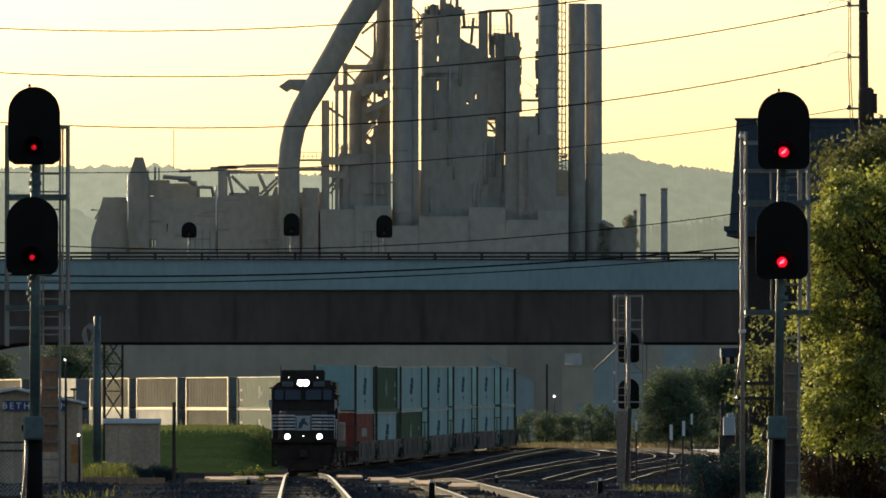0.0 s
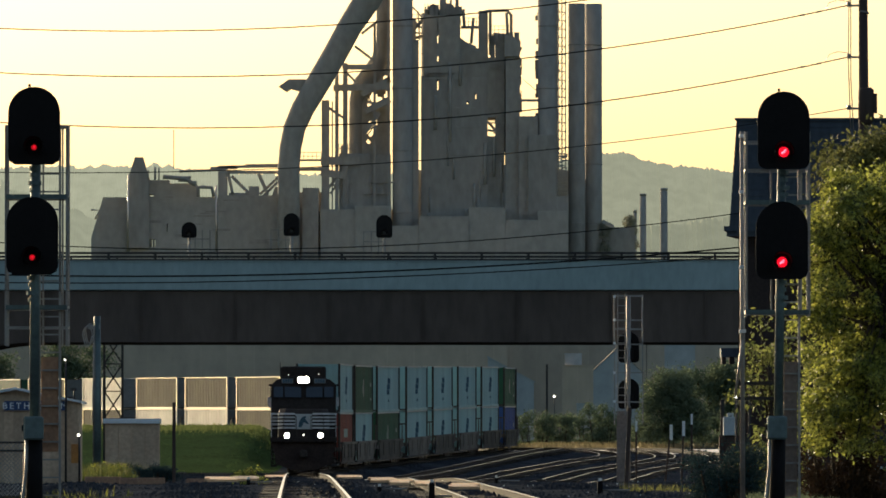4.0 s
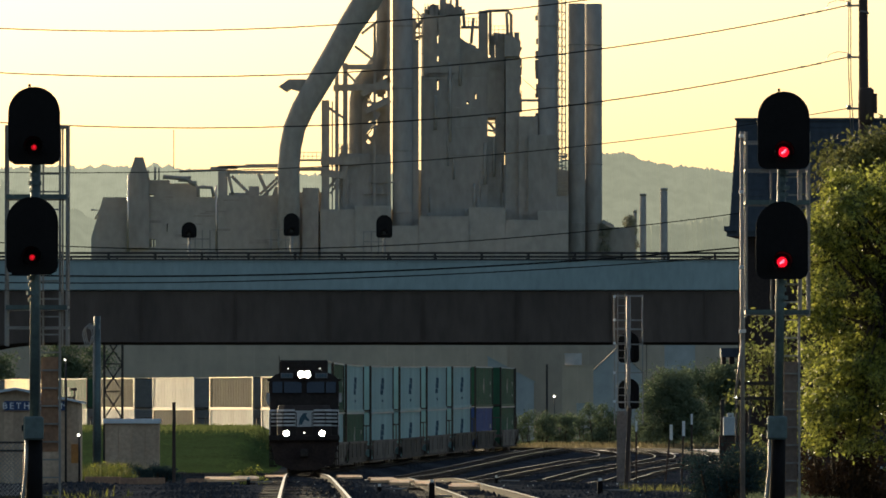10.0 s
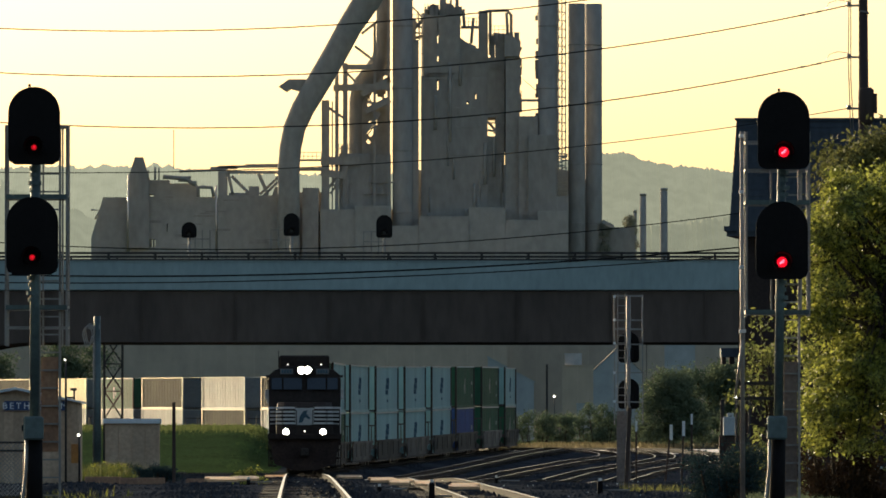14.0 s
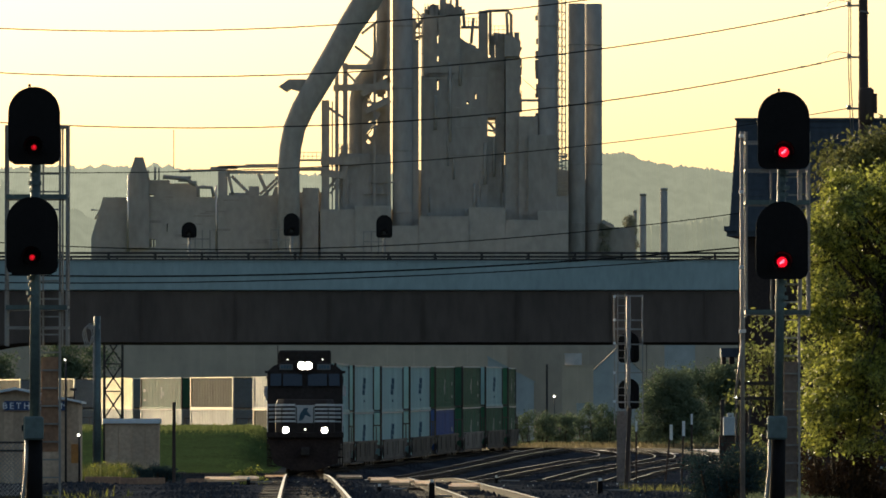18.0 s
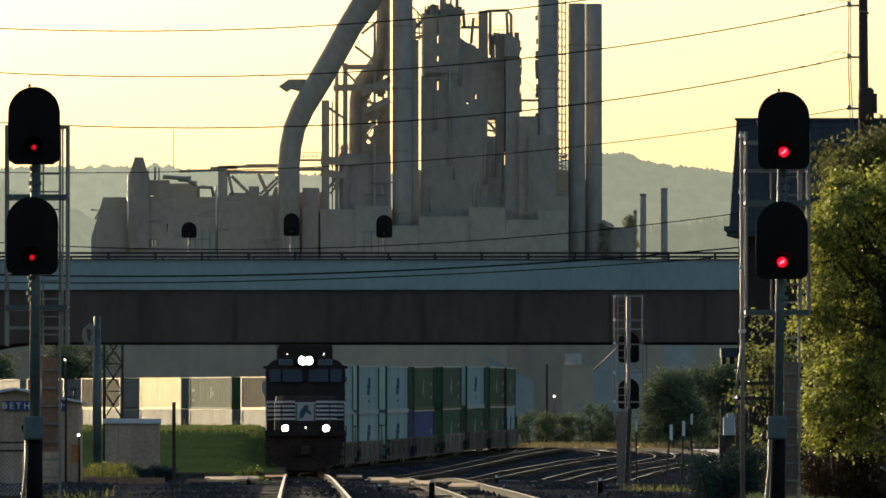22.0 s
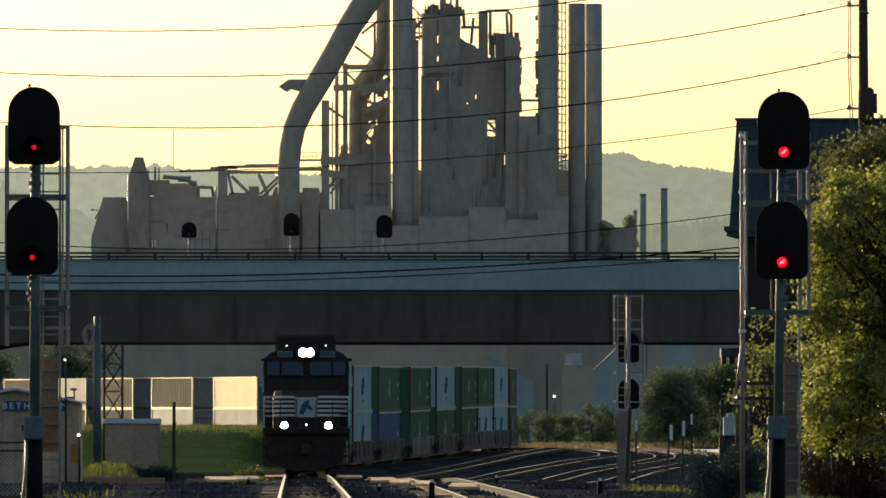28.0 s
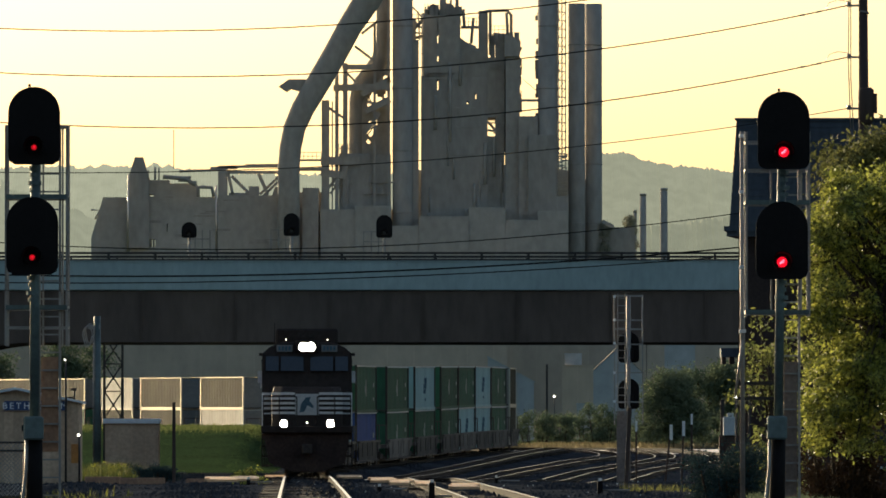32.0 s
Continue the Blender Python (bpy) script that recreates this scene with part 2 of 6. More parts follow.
def tube(bm, points, radii, sides=10, caps=True):
    """A round bar through points; one radius, or one for each point."""
    pts = [Vector(p) for p in points]
    if not hasattr(radii, "__len__"):
        radii = [radii] * len(pts)
    rings = []
    a = None
    for i, p in enumerate(pts):
        way = (pts[min(i + 1, len(pts) - 1)] - pts[max(i - 1, 0)]).normalized()
        a = side_frame(way)[0] if a is None else (a - way * a.dot(way)).normalized()
        b = a.cross(way).normalized()
        rings.append([bm.verts.new(p + radii[i] * (math.cos(k * math.tau / sides) * a + math.sin(k * math.tau / sides) * b)) for k in range(sides)])
    for r0, r1 in zip(rings, rings[1:]):
        for k in range(sides):
            bm.faces.new((r0[k], r0[(k + 1) % sides], r1[(k + 1) % sides], r1[k]))
    if caps:
        bm.faces.new(rings[0][::-1])
        bm.faces.new(rings[-1])


def bar(bm, p, q, w, h=None):
    """A square bar from p to q."""
    p, q, h = Vector(p), Vector(q), h or w
    a, b = side_frame((q - p).normalized())
    r = [[bm.verts.new(c + a * (w / 2 * i) + b * (h / 2 * j)) for i, j in ((-1, -1), (1, -1), (1, 1), (-1, 1))] for c in (p, q)]
    for k in range(4):
        bm.faces.new((r[0][k], r[0][(k + 1) % 4], r[1][(k + 1) % 4], r[1][k]))
    bm.faces.new(r[0][::-1])
    bm.faces.new(r[1])


def slab(bm, outline, y0, y1):
    """An outline in x and z, given depth from y0 to y1."""
    a = [bm.verts.new((x, y0, z)) for x, z in outline]
    b = [bm.verts.new((x, y1, z)) for x, z in outline]
    n = len(outline)
    bm.faces.new(a)
    bm.faces.new(b[::-1])
    for k in range(n):
        bm.faces.new((a[k], b[k], b[(k + 1) % n], a[(k + 1) % n]))


def finish(bm, smooth=False, bevel=0.0):
    if bevel:
        bmesh.ops.bevel(bm, geom=list(bm.edges), offset=bevel, segments=1, affect="EDGES", profile=0.5)
    bmesh.ops.recalc_face_normals(bm, faces=bm.faces)
    me = bpy.data.meshes.new("mesh")
    bm.to_mesh(me)
    bm.free()
    if smooth:
        for p in me.polygons:
            p.use_smooth = len(p.vertices) == 4
    return me


def part(name, bm, material, parent=None, label="", smooth=False, bevel=0.0):
    """Links a bmesh as one mesh object under a thing or a part."""
    ob = new(name, finish(bm, smooth, bevel))
    for m in material if isinstance(material, (list, tuple)) else [material]:
        ob.data.materials.append(m)
    ob.parent = parent
    return tagged(ob, label) if label else ob


def again(ob, name, parent, m):
    """One more piece on the mesh of ob."""
    o = new(name, ob.data)
    o.parent = parent
    o.matrix_basis = m
    return o


def thing(name, at, label, category, group="", kind=""):
    ob = new(name)
    ob.empty_display_size = 0.3
    ob.location = at
    return tagged(ob, label, category, group, kind)


def boxed(name, material, parent, x0, x1, y0, y1, z0, z1, label="", bevel=0.0):
    bm = bmesh.new()
    box(bm, x0, x1, y0, y1, z0, z1)
    return part(name, bm, material, parent, label, bevel=bevel)


def tubed(name, material, parent, points, radii, sides=10, label="", smooth=True):
    bm = bmesh.new()
    tube(bm, points, radii, sides)
    return part(name, bm, material, parent, label, smooth=smooth)


def barred(name, material, parent, p, q, w, h=None, label=""):
    bm = bmesh.new()
    bar(bm, p, q, w, h)
    return part(name, bm, material, parent, label)


def pierced(bm, x0, x1, z0, z1, y0, y1, holes):
    """A block from y0 to y1 with square holes (x0, x1, z0, z1) right through it."""
    xs = sorted({x0, x1, *[h[0] for h in holes], *[h[1] for h in holes]})
    zs = sorted({z0, z1, *[min(h[2:]) for h in holes], *[max(h[2:]) for h in holes]})
    for xa, xb in zip(xs, xs[1:]):
        for za, zb in zip(zs, zs[1:]):
            cx, cz = (xa + xb) / 2, (za + zb) / 2
            if not any(h[0] < cx < h[1] and min(h[2:]) < cz < max(h[2:]) for h in holes):
                box(bm, xa, xb, y0, y1, za, zb)


def soft_step(a, b, v):
    t = min(1.0, max(0.0, (v - a) / (b - a)))
    return t * t * (3 - 2 * t)


# ---- the line of the railway and the lie of the land ----
RAIL_Y = (-60, 0, 120, 160, 195, 293, 330, 455, 520, 563, 607, 630, 666, 720, 780, 820, 850, 888, 1000, 1300, 6000)
RAIL_Z = (0.35, 0.4, 0.62, 0.8, 0.96, 1.28, 1.35, 1.33, 1.45, 1.65, 2.1, 2.38, 2.77, 3.1, 3.27, 3.5, 3.74, 3.99, 4.6, 5.0, 5.0)


def rail_z(y):
    return float(sum(np.interp(y + k, RAIL_Y, RAIL_Z) for k in (-24, -12, 0, 12, 24)) / 5)


def lay_course():
    """The main track's centre line, every half metre: x, y and heading (degrees to the right of straight ahead)."""
    x, y, turn = -1.51, 120.0, -0.92
    out = [(x, y, turn)]
    for length, bend in ((380, 0), (74, 5.55), (104.5, 0), (22.5, -4.25), (86, -16.9), (560, 0)):
        n = int(length * 2)
        for _ in range(n):
            turn += bend / n
            x += math.sin(radians(turn)) * 0.5
            y += math.cos(radians(turn)) * 0.5
            out.append((x, y, turn))
    return out


COURSE = lay_course()


# how far the yard lies below the main track, 4, 8.4 and 12.6 m to its right
FALL_Y = (296, 340, 400, 450, 500, 535, 564, 589, 614, 639, 664, 689, 720, 745)
FALL_NEAR = (0.0, 0.16, 0.3, 0.4, 0.5, 0.56, 0.55, 0.4, 0.26, 0.1, -0.05, -0.15, -0.1, 0.0)
FALL_MID = (0.0, 0.17, 0.3, 0.42, 0.55, 0.68, 0.72, 0.55, 0.5, 0.47, 0.45, 0.4, 0.2, 0.0)
FALL_OUT = (0.0, 0.17, 0.3, 0.44, 0.6, 0.78, 0.84, 0.62, 0.6, 0.62, 0.64, 0.52, 0.25, 0.0)


def yard_fall(off, y):
    """How far the yard lies below the main track on its outer side."""
    if off < 1.4 or not 296 < y < 745:
        return 0.0
    near, mid, out = (float(np.interp(y, FALL_Y, f)) for f in (FALL_NEAR, FALL_MID, FALL_OUT))
    return float(np.interp(off, (1.4, 3.2, 4.2, 8.4, 12.6, 18.0), (0.0, near, near, mid, out, out)))


MAIN_X = np.interp(np.arange(0, 1200), [p[1] for p in COURSE], [p[0] for p in COURSE])


def along(s, off=0.0):
    """The place s metres along the main track and off metres to its right, with its heading."""
    k = max(0, min(len(COURSE) - 2, int(s * 2)))
    f = s * 2 - k
    x, y, a = (p + (q - p) * f for p, q in zip(COURSE[k], COURSE[k + 1]))
    t = radians(a)
    x, y = x + math.cos(t) * off, y - math.sin(t) * off
    return Vector((x, y, rail_z(y) - yard_fall(off, y))), a


def land(x, y):
    z = rail_z(y) - 0.2
    if 296 < y < 745:
        z -= yard_fall(x - MAIN_X[int(y)], y)
    bank = soft_step(-9.6, -12.8, x) * soft_step(530, 600, y) * (1 - soft_step(640, 760, y))
    z += 2.2 * bank
    z += 0.35 * soft_step(735, 790, y) * soft_step(2, 10, x)
    z -= 0.6 * soft_step(7.5, 12, x) * soft_step(120, 170, y) * (1 - soft_step(260, 330, y))
    z += 0.05 * noise.noise(Vector((x * 0.3, y * 0.08, 0))) + 0.03 * noise.noise(Vector((x * 1.3, y * 0.4, 3)))
    return z


# ---- ground ----
def build_ground():
    xs = sorted(set([-1500, -900, -500, -300, -200, -140, -100, -80, -65, -55] + [i * 1.0 for i in range(-48, 41)] + [46, 55, 70, 90, 120, 180, 300, 500, 900, 1500]))
    ys = [-80, -40, -10, 20, 50, 80, 100] + [110 + 4 * i for i in range(218)] + [1000, 1040, 1100, 1200, 1400, 1800, 2500, 3500, 4900]
    verts = [(x, y, land(x, y)) for y in ys for x in xs]
    n = len(xs)
    faces = [(j * n + i, j * n + i + 1, (j + 1) * n + i + 1, (j + 1) * n + i) for j in range(len(ys) - 1) for i in range(n - 1)]
    me = bpy.data.meshes.new("ground")
    me.from_pydata(verts, [], faces)
    for m in (BALLAST, GRASS, GRAVEL):
        me.materials.append(m)
    for f in me.polygons:
        x, y, _ = f.center
        edge = 3 * noise.noise(Vector((x * 0.1, y * 0.03, 7)))
        f.use_smooth = True
        if x < -10.0 + 0.3 * edge and 528 < y < 1500 or y > 775 + 2 * edge or x > 9 + 0.3 * edge and y < 330 or x < -12 + edge * 0.5 and (y < 250 or y > 528):
            f.material_index = 1
        elif x > 2 and 724 + edge < y < 752 + edge:
            f.material_index = 2
    ob = new("ground", me)
    tagged(ob, "dark ballast yard with grass banks and a gravel road painted glint-bright", "ground", kind="structure")


def lane(s0, s1, off):
    """Points along a track whose offset from the main track is off(s)."""
    pts = []
    s = s0
    while s <= s1:
        pts.append(along(s, off(s))[0])
        s += 3.0
    return pts


def build_track(name, label, s0, s1, off, top=None):
    track = thing(name, (0, 0, 0), label, "railway track", "yard tracks", kind="structure")
    pts = lane(s0, s1, off)
    for side in (-0.7535, 0.7535):
        bm = bmesh.new()
        rings = []
        for i, p in enumerate(pts):
            way = (pts[min(i + 1, len(pts) - 1)] - pts[max(0, i - 1)]).normalized()
            r = Vector((way.y, -way.x, 0)).normalized()
            c = p + r * side
            prof = ((-0.07, -0.18), (-0.01, -0.15), (-0.01, -0.05), (-0.037, -0.035), (-0.037, 0.0), (0.037, 0.0), (0.037, -0.035), (0.01, -0.05), (0.01, -0.15), (0.07, -0.18))
            rings.append([bm.verts.new(c + r * u + Vector((0, 0, w))) for u, w in prof])
        for a, b in zip(rings, rings[1:]):
            for k in range(9):
                f = bm.faces.new((a[k], a[k + 1], b[k + 1], b[k]))
                f.material_index = 1 if k == 4 else 0
        part("rail", bm, [RAIL_SIDE, top or RAIL_TOP], track)
    verts, faces = [], []
    s = s0
    while s < s1:
        c, a = along(s, off(s))
        t = radians(a)
        r, w = Vector((math.cos(t), -math.sin(t), 0)) * 1.3, Vector((math.sin(t), math.cos(t), 0)) * 0.115
        k = len(verts)
        for dz in (-0.36, -0.19):
            for i, j in ((-1, -1), (1, -1), (1, 1), (-1, 1)):
                verts.append(c + r * i * random.uniform(0.96, 1.03) + w * j + Vector((0, 0, dz + random.uniform(-0.01, 0.02))))
        faces += [(k + 4, k + 5, k + 6, k + 7), (k, k + 1, k + 5, k + 4), (k + 1, k + 2, k + 6, k + 5), (k + 2, k + 3, k + 7, k + 6), (k + 3, k, k + 4, k + 7)]
        s += 0.61
    me = bpy.data.meshes.new("ties")
    me.from_pydata(verts, [], faces)
    me.materials.append(TIE)
    ob = new("ties", me)
    ob.parent = track
    tagged(ob, "dark timber ties in ballast", kind="stuff")
    return track


def strew_ballast():
    """Loose broken stone over the yard, whose faces towards the camera lie in their own shade."""
    rnd = np.random.default_rng(3)
    verts, faces = [], []
    for y0, y1, n in ((150, 230, 20000), (230, 340, 26000), (340, 520, 26000), (520, 745, 20000)):
        xs, ys = rnd.uniform(-18.0, 19.0, n), rnd.uniform(y0, y1, n)
        for x, y in zip(xs, ys):
            if x < -9.8 and y > 520 or x > 10 and y < 320:
                continue
            z = rail_z(y) - yard_fall(x - MAIN_X[int(y)], y) - 0.25 + 0.03 * math.sin(x * 1.7 + y * 0.05)
            h, w = rnd.uniform(0.05, 0.12), rnd.uniform(0.04, 0.12)
            a = rnd.uniform(0, 1.6)
            k = len(verts)
            for j in range(4):
                t = a + j * 1.5708 + rnd.uniform(-0.3, 0.3)
                verts.append((x + w * math.cos(t), y + w * math.sin(t), z))
            for j in range(2):
                t = a + 0.8 + j * 3.14
                verts.append((x + 0.4 * w * math.cos(t), y + 0.4 * w * math.sin(t), z + h * rnd.uniform(0.8, 1.1)))
            faces += [(k, k + 1, k + 4), (k + 1, k + 2, k + 5, k + 4), (k + 2, k + 3, k + 5), (k + 3, k, k + 4, k + 5)]
    me = bpy.data.meshes.new("ballast_stones")
    me.from_pydata(verts, [], faces)
    me.materials.append(BALLAST)
    tagged(new("ballast_stones", me), "loose dark broken stone between the tracks", "ballast", kind="stuff")


build_ground()
strew_ballast()
build_track("track_1", "main track with shiny rails on dark timber ties", 6, 1150, lambda s: 0.0)
build_track("track_2", "second yard track curving beside the main track", 6, 1150, lambda s: 4.0 + 0.2 * soft_step(200, 320, s), RAIL_WORN)
build_track("track_3", "yard track that joins the second track by a switch", 212, 1150, lambda s: 4.0 + 4.4 * soft_step(90, 330, s), RAIL_DULL)
build_track("track_4", "outer yard track that joins by a switch", 216, 1150, lambda s: 4.2 + 8.4 * soft_step(85, 380, s), RAIL_DULL)
build_track("track_5", "outermost yard track at the foot of the grass", 330, 1150, lambda s: 4.2 + 12.4 * soft_step(85, 430, s), RAIL_DULL)


# ---- the train ----
SPEED = 138.5 / 32


def ride(ob, back, height=0.0, every=2.0):
    """Keys a thing whose middle runs back metres behind the train's nose."""
    rows = []
    n = int(32 / every)
    for i in range(n + 1):
        t = i * every
        s = 196 + SPEED * (32 - t) + back
        p, a = along(s)
        q, _ = along(s - 4)
        q2, _ = along(s + 4)
        grade = math.degrees(math.atan2(q2.z - q.z, 8.0))
        rows.append((t, Matrix.Translation(p + Vector((0, 0, height))) @ pose(0, 0, 0, 0, 0, -a) @ pose(0, 0, 0, grade)))
    walk(ob, rows)


def wheel_pair(parent, y, name="wheelset"):
    bm = bmesh.new()
    for x in (-0.78, 0.66):
        tube(bm, [(x, 0, 0), (x + 0.12, 0, 0)], 0.46, 16)
    tube(bm, [(-0.7, 0, 0), (0.7, 0, 0)], 0.09, 8)
    o = part(name, bm, WHEEL, parent, smooth=True)
    o.location = (0, y, 0.46)
    return o


def build_well(more=0.0):
    """Nose towards -y, middle at the origin, rail top at z = 0; more: how much each half is lengthened."""
    half, foot, end_y = 7.75 + more, 6.1 + more, 8.6 + more
    car = thing("well_car", (0, 0, 0), "grimy brown double-stack well car on the curved main track", "rail car", "well cars of the train")
    for side in (-1, 1):
        bm = bmesh.new()
        shape = ((-half, 1.5), (-half, 1.2), (-foot, 0.4), (foot, 0.4), (half, 1.2), (half, 1.5))
        inner, outer = ([bm.verts.new((side * (x - (0.12 if z < 0.5 else 0.0)), y, z)) for y, z in shape] for x in (1.38, 1.46))
        bm.faces.new(outer)
        bm.faces.new(inner[::-1])
        for k in range(6):
            bm.faces.new((inner[k], inner[(k + 1) % 6], outer[(k + 1) % 6], outer[k]))
        a, b = sorted((side * 1.33, side * 1.52))
        box(bm, a, b, -half, half, 1.42, 1.56)
        for y in (-5.9, -2.0, 2.0, 5.9):
            a, b = sorted((side * 1.46, side * 1.5))
            box(bm, a, b, y - 0.05, y + 0.05, 0.62, 1.45)
        part("side_sill", bm, WELL, car)
    boxed("well_floor", WELL_DARK, car, -1.38, 1.38, 0.15 - half, half - 0.15, 0.3, 0.4)
    for end in (-1, 1):
        bm = bmesh.new()
        y0, y1 = sorted((end * (half - 0.05), end * (end_y + 0.35)))
        box(bm, -1.4, 1.4, y0, y1, 1.02, 1.25)
        box(bm, -0.5, 0.5, y0, y1, 0.7, 1.02)
        for x in (-1.35, 1.3):
            box(bm, x, x + 0.06, end * end_y - 0.03, end * end_y + 0.03, 1.25, 2.5)
        box(bm, -1.35, 1.36, end * end_y - 0.03, end * end_y + 0.03, 2.42, 2.5)
        part("end_platform", bm, WELL_DARK, car, "dark end platform with hand rails")
        truck = new("truck")
        truck.parent = car
        truck.location = (0, end * (end_y - 0.3), 0)
        bm = bmesh.new()
        for x in (-1.05, 0.9):
            box(bm, x, x + 0.15, -1.25, 1.25, 0.36, 0.66)
        box(bm, -0.95, 0.95, -0.2, 0.2, 0.4, 0.8)
        part("truck_frame", bm, UNDER, truck)
        for y in (-0.88, 0.88):
            wheel_pair(truck, y)
    return car


BOX_LEN, LONG_BOX, BOX_HIGH = 14.63, 16.15, 2.85


def build_box(colour, label, marks, frame_mat, length):
    """A container, nose towards -y, resting at z = 0."""
    c = thing("shipping_container", (0, 0, 0), label, "container", "containers of the train")
    L, W, H = length / 2, 1.29, BOX_HIGH
    for side in (-1, 1):
        bm = bmesh.new()
        n = 26
        prof = []
        for k in range(n):
            y = -L + 0.12 + (2 * L - 0.24) * k / n
            w = (2 * L - 0.24) / n
            prof += [(0.0, y), (0.0, y + w * 0.55), (0.06, y + w * 0.65), (0.06, y + w * 0.9)]
        prof.append((0.0, L - 0.12))
        lo = [bm.verts.new((side * (W - 0.06 - u), y, 0.15)) for u, y in prof]
        hi = [bm.verts.new((side * (W - 0.06 - u), y, H - 0.1)) for u, y in prof]
        for k in range(len(prof) - 1):
            bm.faces.new((lo[k], lo[k + 1], hi[k + 1], hi[k]))
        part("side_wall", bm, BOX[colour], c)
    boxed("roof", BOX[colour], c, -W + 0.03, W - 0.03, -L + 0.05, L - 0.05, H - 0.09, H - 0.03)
    boxed("floor", WELL_DARK, c, -W + 0.03, W - 0.03, -L + 0.05, L - 0.05, 0.05, 0.14)
    boxed("front_wall", END_SHADE if colour in ("tan", "cream", "gloss") else BOX[colour], c, -W + 0.1, W - 0.1, -L + 0.02, -L + 0.08, 0.14, H - 0.1)
    for x in (-1, 1):
        a, b = sorted((x * 0.02, x * (W - 0.1)))
        door = boxed("door", BOX[colour], c, a, b, L - 0.08, L - 0.02, 0.14, H - 0.1)
        bm = bmesh.new()
        for f in (0.25, 0.75):
            tube(bm, [(x * W * f, L, 0.2), (x * W * f, L, H - 0.15)], 0.025, 6)
        part("lock_rods", bm, BOX_FRAME, door, "pale steel lock rods")
    for x in (-W, W - 0.12):
        for y in (-L, L - 0.14):
            # dark posts stand for the shadowed gaps between containers
            boxed("corner_post", frame_mat if colour in ("tan", "cream", "gloss") else UNDER, c, x, x + 0.12, y if y < 0 else y - 0.12, y + (0.26 if y < 0 else 0.14), 0.0, H)
        boxed("top_rail", frame_mat if colour in ("tan", "cream", "gloss") else GLINT_RAIL, c, x, x + 0.12, -L + 0.14, L - 0.14, H - 0.08, H)
        boxed("bottom_rail", frame_mat, c, x, x + 0.12, -L + 0.14, L - 0.14, 0.0, 0.16)
    if marks:
        for side in (-1, 1):
            for u, w, h, z in marks:
                a, b = sorted((side * (W - 0.07), side * (W - 0.05)))
                boxed("lettering_bar", LOGO_DARK if colour == "white" else PALE_MARK, c, a, b, u, u + w, z, z + h)
    return c


MARKS = {
    "white": [(-0.3, 1.9, 0.36, 1.74), (-0.7, 2.1, 0.32, 1.4), (-1.0, 1.9, 0.3, 1.07), (0.0, 0.9, 0.16, 0.6)],
    "green": [(-0.2, 0.45, 1.05, 0.95), (-0.8, 0.3, 0.4, 1.2), (5.6, 0.8, 0.26, 1.55), (5.6, 0.8, 0.2, 0.7)],
    "blue": [(5.6, 0.8, 0.3, 1.3)],
    "red": [(-2.2, 4.0, 0.5, 1.4)],
    "tan": [],
    "cream": [],
    "gloss": [],
}
LOOKS = {
    "white": "white corrugated container tinted blue as in shade, with a small dark mark",
    "green": "dark green corrugated container with a white mark",
    "blue": "blue corrugated container in the lower row",
    "red": "faded red corrugated container in the lower row",
    "cream": "greyish cream container with pale edge rails",
    "gloss": "glossy cream container coloured bright for its sun glint",
    "tan": "tan ribbed container with pale edge rails",
}


